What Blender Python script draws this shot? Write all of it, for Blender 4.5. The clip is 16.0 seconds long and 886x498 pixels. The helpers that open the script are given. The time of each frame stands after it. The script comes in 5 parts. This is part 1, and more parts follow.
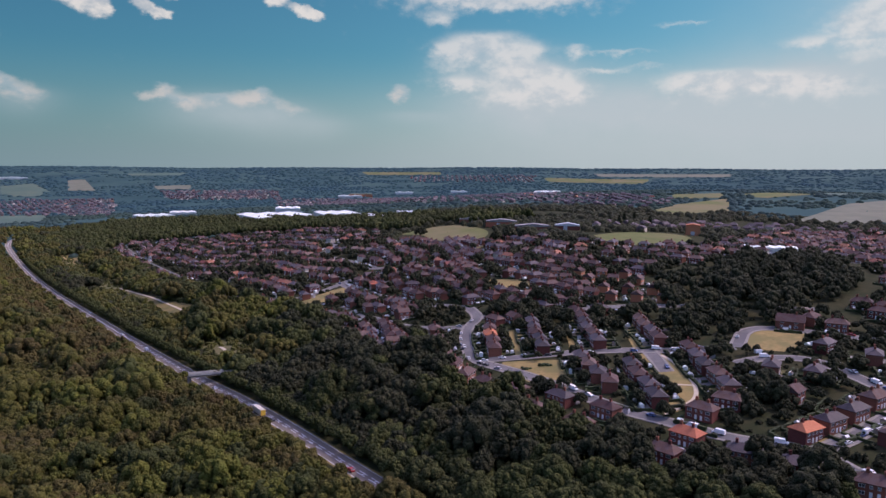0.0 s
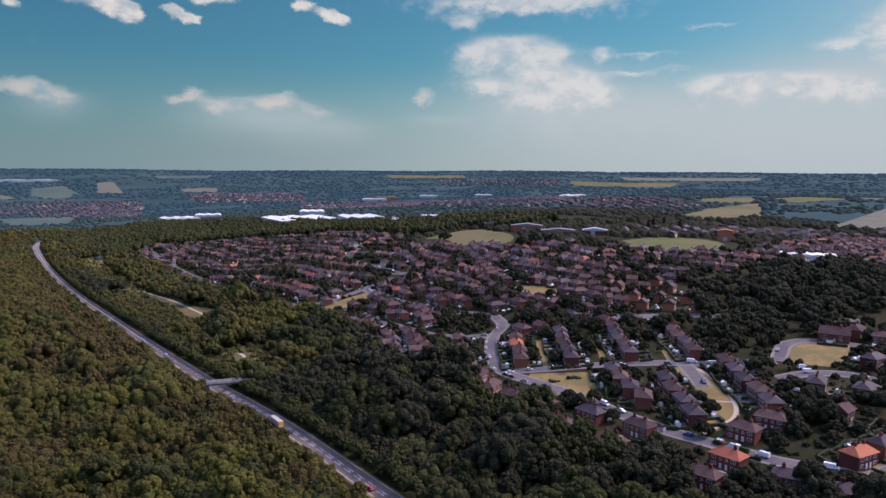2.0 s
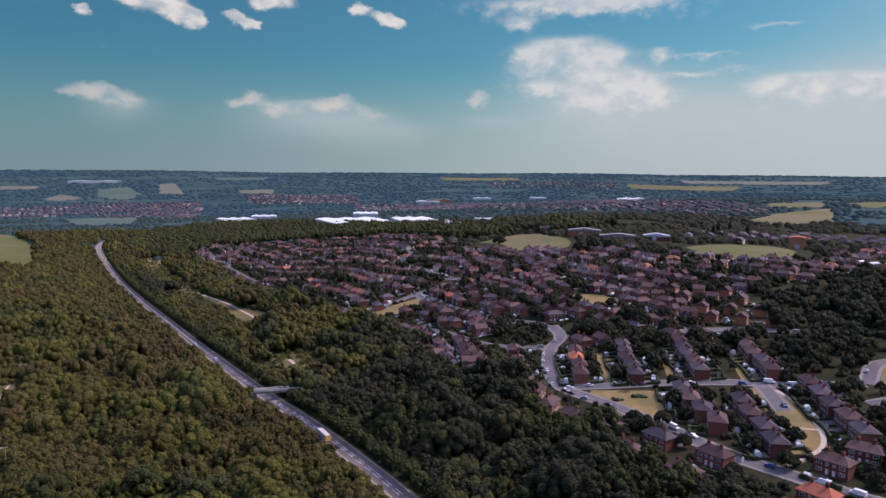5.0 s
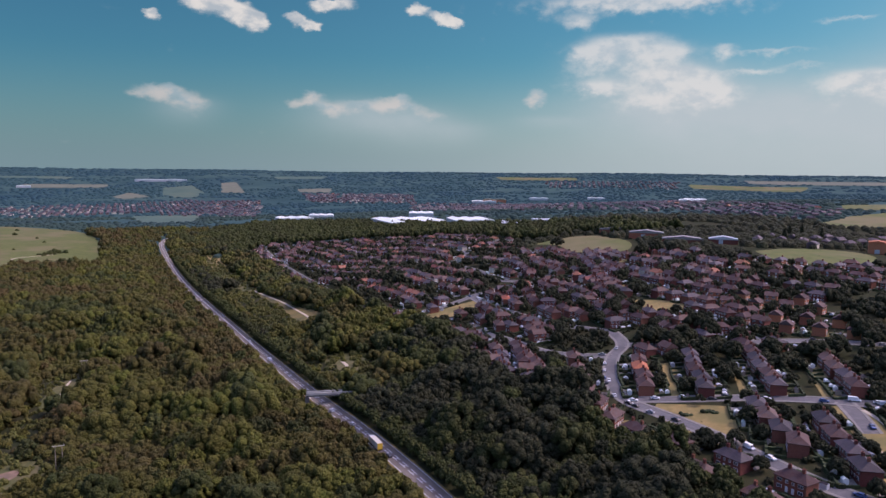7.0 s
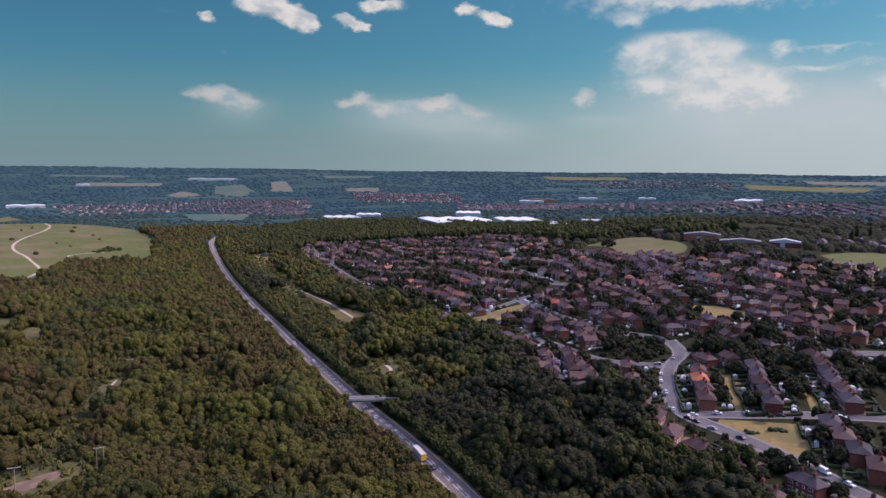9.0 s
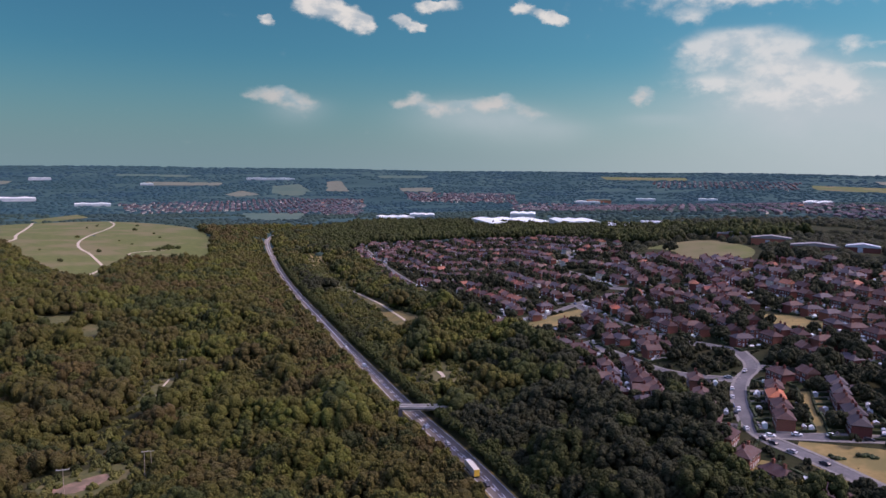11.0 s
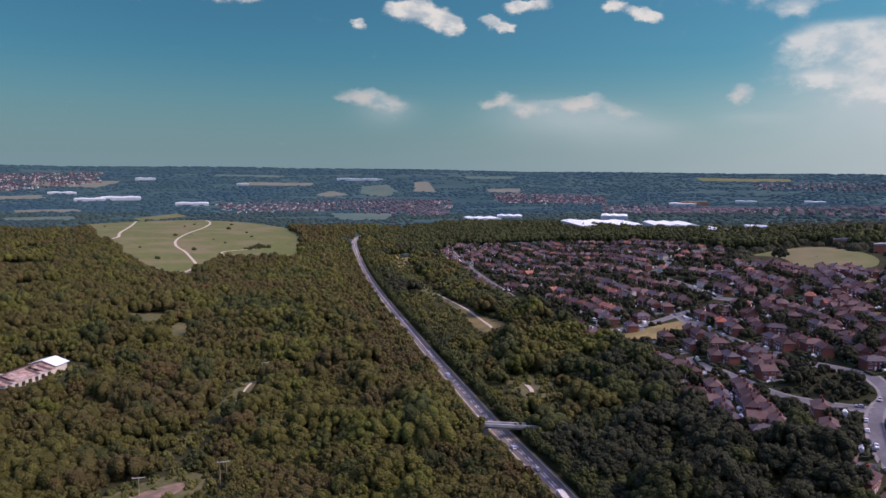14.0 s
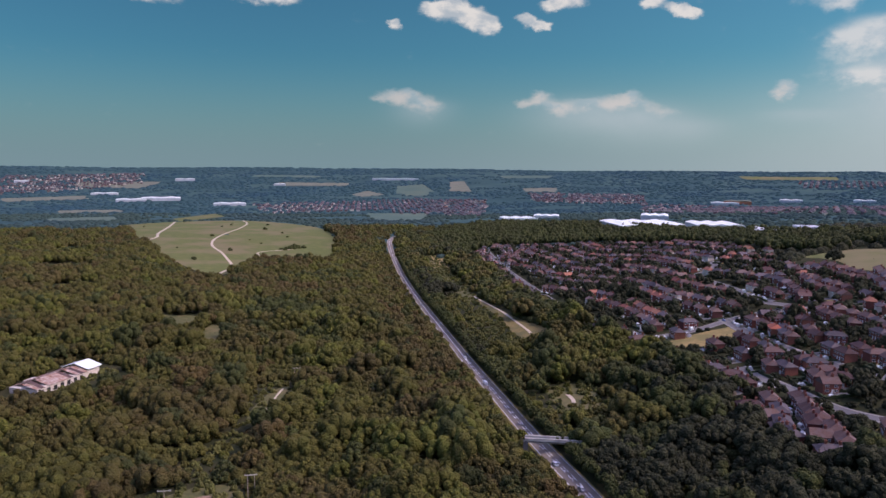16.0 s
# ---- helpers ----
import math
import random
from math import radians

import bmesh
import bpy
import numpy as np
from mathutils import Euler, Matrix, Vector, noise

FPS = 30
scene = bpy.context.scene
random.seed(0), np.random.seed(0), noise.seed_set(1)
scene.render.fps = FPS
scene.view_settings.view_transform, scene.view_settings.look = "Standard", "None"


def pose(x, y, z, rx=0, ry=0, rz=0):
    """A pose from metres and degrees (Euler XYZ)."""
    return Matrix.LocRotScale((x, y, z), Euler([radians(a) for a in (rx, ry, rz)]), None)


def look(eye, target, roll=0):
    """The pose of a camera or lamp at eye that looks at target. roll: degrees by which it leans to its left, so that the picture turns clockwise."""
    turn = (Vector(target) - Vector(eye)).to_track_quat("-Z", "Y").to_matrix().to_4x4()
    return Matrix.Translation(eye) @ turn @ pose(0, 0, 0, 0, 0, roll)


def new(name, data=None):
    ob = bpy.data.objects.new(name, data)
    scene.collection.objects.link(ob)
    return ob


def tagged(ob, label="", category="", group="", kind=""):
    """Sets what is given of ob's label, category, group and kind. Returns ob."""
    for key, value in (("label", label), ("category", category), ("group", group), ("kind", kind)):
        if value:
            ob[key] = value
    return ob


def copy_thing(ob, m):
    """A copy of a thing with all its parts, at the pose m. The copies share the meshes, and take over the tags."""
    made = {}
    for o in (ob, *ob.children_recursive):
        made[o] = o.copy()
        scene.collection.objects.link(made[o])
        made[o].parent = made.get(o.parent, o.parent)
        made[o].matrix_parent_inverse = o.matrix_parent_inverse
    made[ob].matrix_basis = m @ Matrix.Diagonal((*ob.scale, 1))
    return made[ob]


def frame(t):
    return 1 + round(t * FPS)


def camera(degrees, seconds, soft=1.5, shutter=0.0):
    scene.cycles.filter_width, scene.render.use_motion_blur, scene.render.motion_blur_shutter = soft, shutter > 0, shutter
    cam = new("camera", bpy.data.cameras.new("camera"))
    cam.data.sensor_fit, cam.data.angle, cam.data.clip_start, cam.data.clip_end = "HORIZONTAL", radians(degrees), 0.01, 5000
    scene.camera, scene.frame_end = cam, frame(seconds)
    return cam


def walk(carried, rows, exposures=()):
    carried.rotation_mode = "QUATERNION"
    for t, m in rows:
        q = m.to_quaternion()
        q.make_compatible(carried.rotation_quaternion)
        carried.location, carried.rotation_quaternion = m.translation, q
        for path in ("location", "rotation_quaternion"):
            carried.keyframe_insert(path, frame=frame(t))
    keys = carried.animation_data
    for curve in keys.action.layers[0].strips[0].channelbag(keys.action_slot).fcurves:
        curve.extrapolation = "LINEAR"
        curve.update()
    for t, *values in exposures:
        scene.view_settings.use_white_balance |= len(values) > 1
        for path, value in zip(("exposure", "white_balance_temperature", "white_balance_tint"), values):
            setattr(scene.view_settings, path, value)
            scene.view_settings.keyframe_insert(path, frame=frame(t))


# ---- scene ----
# ---- camera and its walk ----
cam = camera(64.19, 16.0)
PATH = [
    (0.0, 0.0, 0.0, 120.0, 0.0, -6.512, 0.186), (0.5, -0.1, 3.7, 120.08, 0.361, -6.446, 0.2), (1.0, -0.21, 7.37, 120.15, 0.8, -6.375, 0.23),
    (1.5, -0.36, 10.99, 120.2, 1.314, -6.314, 0.252), (2.0, -0.59, 14.46, 120.23, 1.956, -6.263, 0.281), (2.5, -0.86, 17.79, 120.26, 2.723, -6.219, 0.328),
    (3.0, -1.16, 21.0, 120.27, 3.517, -6.179, 0.351), (3.5, -1.51, 24.17, 120.28, 4.1, -6.149, 0.378), (4.0, -1.93, 27.37, 120.34, 4.673, -6.106, 0.405),
    (6.5, -5.0, 43.22, 120.67, 9.597, -6.164, 0.51), (7.0, -5.74, 46.61, 120.69, 10.753, -6.179, 0.555), (7.5, -6.54, 50.04, 120.66, 11.527, -6.216, 0.547),
    (8.0, -7.39, 53.58, 120.63, 12.566, -6.232, 0.602), (8.5, -8.3, 57.21, 120.58, 13.479, -6.235, 0.614), (9.0, -9.3, 60.91, 120.52, 14.547, -6.259, 0.633),
    (11.5, -15.98, 79.71, 120.39, 20.08, -6.329, 0.697), (12.0, -17.56, 83.56, 120.37, 21.288, -6.348, 0.702), (12.5, -19.22, 87.37, 120.3, 22.346, -6.353, 0.712),
    (13.0, -21.0, 91.16, 120.22, 23.574, -6.342, 0.723), (13.5, -22.86, 94.93, 120.15, 24.63, -6.342, 0.722), (14.0, -24.76, 98.72, 120.09, 25.907, -6.34, 0.703),
    (14.5, -26.7, 102.51, 120.03, 26.799, -6.357, 0.651), (15.0, -28.77, 106.24, 120.02, 27.366, -6.371, 0.566), (15.5, -30.93, 109.91, 120.05, 28.152, -6.386, 0.489),
    (16.0, -33.11, 113.6, 120.09, 28.798, -6.404, 0.438)]
walk(cam, [(t, pose(x, y, z, 0, 0, yaw) @ pose(0, 0, 0, 90 + pitch) @ pose(0, 0, 0, 0, 0, roll)) for t, x, y, z, yaw, pitch, roll in PATH],
     exposures=[(0.0, 0.1, 6500.0, 26.0), (16.0, 0.1, 6500.0, 26.0)])

# ---- world, sun ----
SUN_AZ, SUN_EL = 70.0, 48.0          # degrees clockwise from ahead, degrees above the horizon
SKY_STRENGTH, SUN_STRENGTH = 0.08, 1.8
SKY_FILL = (5.2, 4.2, 4.7, 1)      # gain on the unseen sky overhead, added as fill to lift shadows


class Nodes:
    """Small helper to write node trees."""

    def __init__(self, tree):
        self.t = tree

    def add(self, kind, **values):
        n = self.t.nodes.new(kind)
        for key, v in values.items():
            if key == "op":
                n.operation = v
            elif key == "data":
                n.data_type = v
            elif key == "blend":
                n.blend_type = v
        return n

    def link(self, a, b):
        self.t.links.new(a, b)

    def put(self, v, socket):
        if isinstance(v, bpy.types.NodeSocket):
            self.link(v, socket)
        else:
            socket.default_value = v

    def math(self, op, a, b=0.0, c=0.0, clamp=False):
        n = self.add("ShaderNodeMath", op=op)
        n.use_clamp = clamp
        for v, s in zip((a, b, c), n.inputs):
            self.put(v, s)
        return n.outputs[0]

    def mix(self, fac, a, b, blend="MIX"):
        n = self.add("ShaderNodeMix", data="RGBA", blend=blend)
        for v, s in zip((fac, a, b), (n.inputs[0], n.inputs[6], n.inputs[7])):
            self.put(v, s)
        return n.outputs[2]

    def noise(self, vector, scale, detail=3.0, rough=0.55):
        n = self.add("ShaderNodeTexNoise")
        self.put(vector, n.inputs["Vector"])
        n.inputs["Scale"].default_value, n.inputs["Detail"].default_value, n.inputs["Roughness"].default_value = scale, detail, rough
        return n.outputs["Fac"]

    def ramp(self, value, lo, hi, to0=0.0, to1=1.0, smooth=True):
        n = self.add("ShaderNodeMapRange")
        n.interpolation_type = "SMOOTHSTEP" if smooth else "LINEAR"
        for v, s in zip((value, lo, hi, to0, to1), n.inputs):
            self.put(v, s)
        return n.outputs[0]


def cloud_cover(g, az, el, blobs):
    """Sum of ellipses (azimuth, elevation, half width, half height, weight), in degrees: steep on top, trailing off below."""
    total = None
    for a, e, sx, sy, w in blobs:
        dx = g.math("MULTIPLY", g.math("SUBTRACT", az, a), 1 / sx)
        dy = g.math("MULTIPLY", g.math("SUBTRACT", el, e), 1 / sy)
        dy = g.math("MULTIPLY_ADD", g.math("ABSOLUTE", dy), 0.4, g.math("MULTIPLY", dy, 1.2))
        q = g.math("MULTIPLY_ADD", dx, dx, g.math("MULTIPLY", dy, dy))
        v = g.math("MULTIPLY", g.math("POWER", 2.718, g.math("MULTIPLY", q, -1.0)), w)
        total = v if total is None else g.math("ADD", total, v)
    return total


def make_world():
    world = bpy.data.worlds.new("sky")
    world.use_nodes = True
    scene.world = world
    t = world.node_tree
    t.nodes.clear()
    g = Nodes(t)
    out, bg = g.add("ShaderNodeOutputWorld"), g.add("ShaderNodeBackground")
    g.link(bg.outputs[0], out.inputs[0])
    sky = g.add("ShaderNodeTexSky")
    sky.sky_type, sky.sun_disc = "NISHITA", False
    sky.sun_elevation, sky.sun_rotation = radians(SUN_EL), radians(SUN_AZ)
    sky.altitude, sky.air_density, sky.dust_density, sky.ozone_density = 120, 1.0, 1.6, 2.5
    way = g.add("ShaderNodeTexCoord").outputs["Generated"]
    xyz = g.add("ShaderNodeSeparateXYZ")
    g.link(way, xyz.inputs[0])
    x, y, z = xyz.outputs
    az = g.math("MULTIPLY", g.math("ARCTAN2", x, y), 57.2958)
    el = g.math("MULTIPLY", g.math("ARCSINE", z), 57.2958)
    flat = g.add("ShaderNodeCombineXYZ")
    g.put(az, flat.inputs[0]), g.put(g.math("MULTIPLY", el, 1.5), flat.inputs[1])
    puff, broad = g.noise(flat.outputs[0], 0.55, 7, 0.58), g.noise(flat.outputs[0], 0.16, 5, 0.6)
    side = g.add("ShaderNodeVectorMath")
    g.link(flat.outputs[0], side.inputs[0])
    side.inputs[1].default_value = (31.0, 17.0, 5.0)
    puff_2 = g.noise(side.outputs[0], 0.45, 6, 0.58)
    # edges billow: the outlines are read at places shifted by the puffs
    az_b = g.math("MULTIPLY_ADD", g.math("SUBTRACT", puff_2, 0.5), 2.4, az)
    el_b = g.math("MULTIPLY_ADD", g.math("SUBTRACT", puff, 0.5), 1.5, el)
    heads = [(-27.9, 12.4, 2.1, 0.95, 1.1), (-25.6, 11.4, 1.1, 0.9, 0.95), (-29.8, 12.7, 1.2, 0.7, 0.6), (-22.2, 11.6, 1.0, 0.55, 0.95), (-21.0, 11.2, 0.8, 0.45, 0.7),
             (-19.6, 12.8, 1.9, 0.6, 1.0), (-13.0, 12.6, 1.1, 0.5, 0.85), (-11.2, 12.1, 0.9, 0.45, 0.7), (-10.0, 11.8, 0.9, 0.5, 0.9), (-32.8, 11.3, 0.55, 0.5, 0.85),
             (-43.0, 13.2, 3.6, 0.8, 1.1), (-50.5, 12.6, 2.6, 0.8, 0.75)]
    low_heads = [(-32.0, 5.9, 1.9, 0.7, 0.95), (-30.0, 5.2, 1.3, 0.8, 0.65), (-34.0, 5.6, 1.0, 0.4, 0.45), (-21.2, 5.8, 1.1, 0.65, 1.0), (-19.8, 5.0, 1.1, 0.6, 0.6), (-22.6, 5.4, 0.8, 0.4, 0.6),
                 (-18.0, 5.3, 2.0, 0.6, 0.5), (-16.2, 5.3, 1.8, 0.6, 0.5), (-14.7, 5.8, 1.3, 0.6, 0.85), (-13.0, 5.1, 1.5, 0.6, 0.6), (-11.6, 4.5, 1.2, 0.5, 0.5), (-3.4, 6.1, 0.75, 0.8, 1.0), (-4.2, 5.7, 0.7, 0.4, 0.5)]
    bank = [(4.0, 8.7, 4.2, 1.6, 0.5), (7.6, 6.6, 3.6, 1.6, 0.45), (0.6, 7.8, 2.4, 1.0, 0.3), (22.0, 6.2, 7.0, 1.4, 0.35), (3.4, 10.1, 3.3, 0.9, 1.0), (0.8, 9.4, 1.8, 0.8, 0.8), (6.4, 9.2, 1.6, 0.9, 0.7), (1.2, 6.8, 1.9, 0.6, 1.0), (8.6, 7.2, 1.5, 1.2, 1.0), (6.0, 7.6, 2.0, 1.0, 0.75), (10.0, 6.2, 1.6, 1.0, 0.8),
            (4.6, 5.8, 2.4, 0.9, 0.6), (4.5, 13.0, 8.0, 0.75, 1.3), (-0.4, 11.7, 1.5, 0.6, 0.8), (10.4, 9.3, 1.0, 0.45, 0.9), (13.6, 8.9, 2.6, 0.28, 0.75), (12.2, 7.6, 1.8, 0.3, 0.75), (15.8, 7.8, 1.7, 0.25, 0.7),
            (18.4, 10.8, 2.0, 0.18, 0.6), (18.2, 6.8, 1.6, 0.9, 0.85), (21.0, 6.9, 2.2, 0.9, 0.8), (24.4, 6.7, 2.4, 0.9, 0.8), (28.2, 6.2, 2.4, 0.9, 0.7), (30.0, 9.8, 3.0, 1.7, 1.0), (31.8, 11.6, 2.6, 1.6, 1.0), (26.6, 9.0, 1.5, 0.5, 0.6)]
    veil = [(-17.2, 4.6, 4.4, 1.5, 0.55), (-13.0, 4.0, 3.4, 1.4, 0.4), (-9.5, 3.4, 2.4, 1.0, 0.25), (-30.6, 4.9, 2.2, 1.0, 0.35), (-2.4, 4.2, 2.5, 0.5, 0.2), (33.0, 10.0, 10.0, 7.0, 0.5), (26.0, 5.0, 15.0, 5.0, 0.9),
            (7.0, 7.4, 4.5, 2.4, 0.5), (3.0, 8.6, 3.6, 2.2, 0.35), (8.0, 4.4, 11.0, 3.2, 0.6)]
    c0, c1, c2 = (cloud_cover(g, az_b, el_b, q) for q in (heads, low_heads, bank))
    c2 = g.math("MULTIPLY_ADD", g.math("SUBTRACT", puff, 0.5), 1.0, c2)
    a0 = g.math("MULTIPLY", g.ramp(c0, 0.3, 0.72), 0.92)
    a1 = g.math("MULTIPLY", g.ramp(c1, 0.22, 1.0), 0.62)
    a2 = g.math("MULTIPLY", g.ramp(c2, 0.12, 1.15), 0.72)
    a3 = g.math("MULTIPLY", cloud_cover(g, az, el, veil), g.ramp(broad, 0.2, 0.7, 0.75, 1.0))
    rest = g.math("MULTIPLY", g.ramp(broad, 0.56, 0.68), g.ramp(el, 18, 30))
    haze = g.ramp(el, -1.0, 9.5, 0.92, 0.0)
    blue = g.mix(1.0, sky.outputs[0], g.mix(g.ramp(el, 14, 40), (0.37, 0.95, 0.93, 1), SKY_FILL), "MULTIPLY")
    blue = g.mix(g.ramp(az, -50, 14), g.mix(1.0, blue, (0.70, 0.76, 0.79, 1), "MULTIPLY"), blue)
    c = g.mix(haze, blue, g.mix(g.ramp(az, -40, 22), (2.2, 3.6, 3.8, 1), (4.9, 6.3, 6.2, 1)))
    c = g.mix(g.math("MINIMUM", a3, 0.85), c, (5.5, 6.6, 6.6, 1))
    lit = g.ramp(puff, 0.36, 0.6)
    c = g.mix(a2, c, g.mix(lit, (6.1, 7.1, 7.0, 1), (8.4, 8.8, 8.0, 1)))
    c = g.mix(a1, c, g.mix(lit, (5.0, 6.2, 6.3, 1), (8.2, 7.8, 6.8, 1)))
    c = g.mix(g.math("MAXIMUM", a0, rest), c, g.mix(lit, (5.0, 6.0, 6.1, 1), (8.5, 8.8, 7.8, 1)))
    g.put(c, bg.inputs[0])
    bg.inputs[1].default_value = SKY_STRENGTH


make_world()
sun = new("sun", bpy.data.lights.new("sun", "SUN"))
sun.data.energy, sun.data.angle, sun.data.color = SUN_STRENGTH, radians(0.6), (1.0, 0.93, 0.82)
_a, _e = radians(SUN_AZ), radians(SUN_EL)
sun.matrix_world = look((math.sin(_a) * math.cos(_e) * 900, math.cos(_a) * math.cos(_e) * 900, math.sin(_e) * 900), (0, 0, 0))


# ---- materials ----
def material(name, a, b, scale=1.0, rough=0.85, bump=0.0, bump_scale=None, c=None, big=0.05, island=0.0, obj=0.0, metal=0.0, spec=0.3):
    """A surface of two tones mixed by fine noise, a third by broad noise, with optional variation by island or object."""
    m = bpy.data.materials.new(name)
    m.use_nodes = True
    g = Nodes(m.node_tree)
    p = m.node_tree.nodes["Principled BSDF"]
    where = g.add("ShaderNodeNewGeometry").outputs["Position"]
    fine = g.ramp(g.noise(where, scale, 4), 0.3, 0.7)
    col = g.mix(fine, (*a, 1), (*b, 1))
    if c:
        col = g.mix(g.ramp(g.noise(where, big, 3), 0.42, 0.66), col, (*c, 1))
    if island or obj:
        r = g.add("ShaderNodeNewGeometry").outputs["Random Per Island"] if island else g.add("ShaderNodeObjectInfo").outputs["Random"]
        k = island or obj
        v = g.ramp(r, 0.0, 1.0, 1 - k, 1 + k, False)
        n = g.add("ShaderNodeHueSaturation")
        g.put(v, n.inputs["Value"]), g.put(g.ramp(r, 0, 1, 0.5 - k * 0.04, 0.5 + k * 0.04, False), n.inputs["Hue"]), g.put(col, n.inputs["Color"])
        col = n.outputs[0]
    g.put(col, p.inputs["Base Color"])
    p.inputs["Roughness"].default_value, p.inputs["Metallic"].default_value = rough, metal
    p.inputs["Specular IOR Level"].default_value = spec
    if bump:
        n = g.add("ShaderNodeBump")
        n.inputs["Strength"].default_value, n.inputs["Distance"].default_value = bump, 0.3 if bump_scale is None else 2.0
        g.put(g.noise(where, bump_scale or scale, 4), n.inputs["Height"])
        g.link(n.outputs[0], p.inputs["Normal"])
    return m



def leaves(name, a, b, c):
    """Foliage: tones that drift from bough to bough and from grove to grove, with a leafy relief."""
    return material(name, a, b, 0.16, 0.85, bump=1.0, bump_scale=1.1, c=c, big=0.02, island=0.16, spec=0.1)


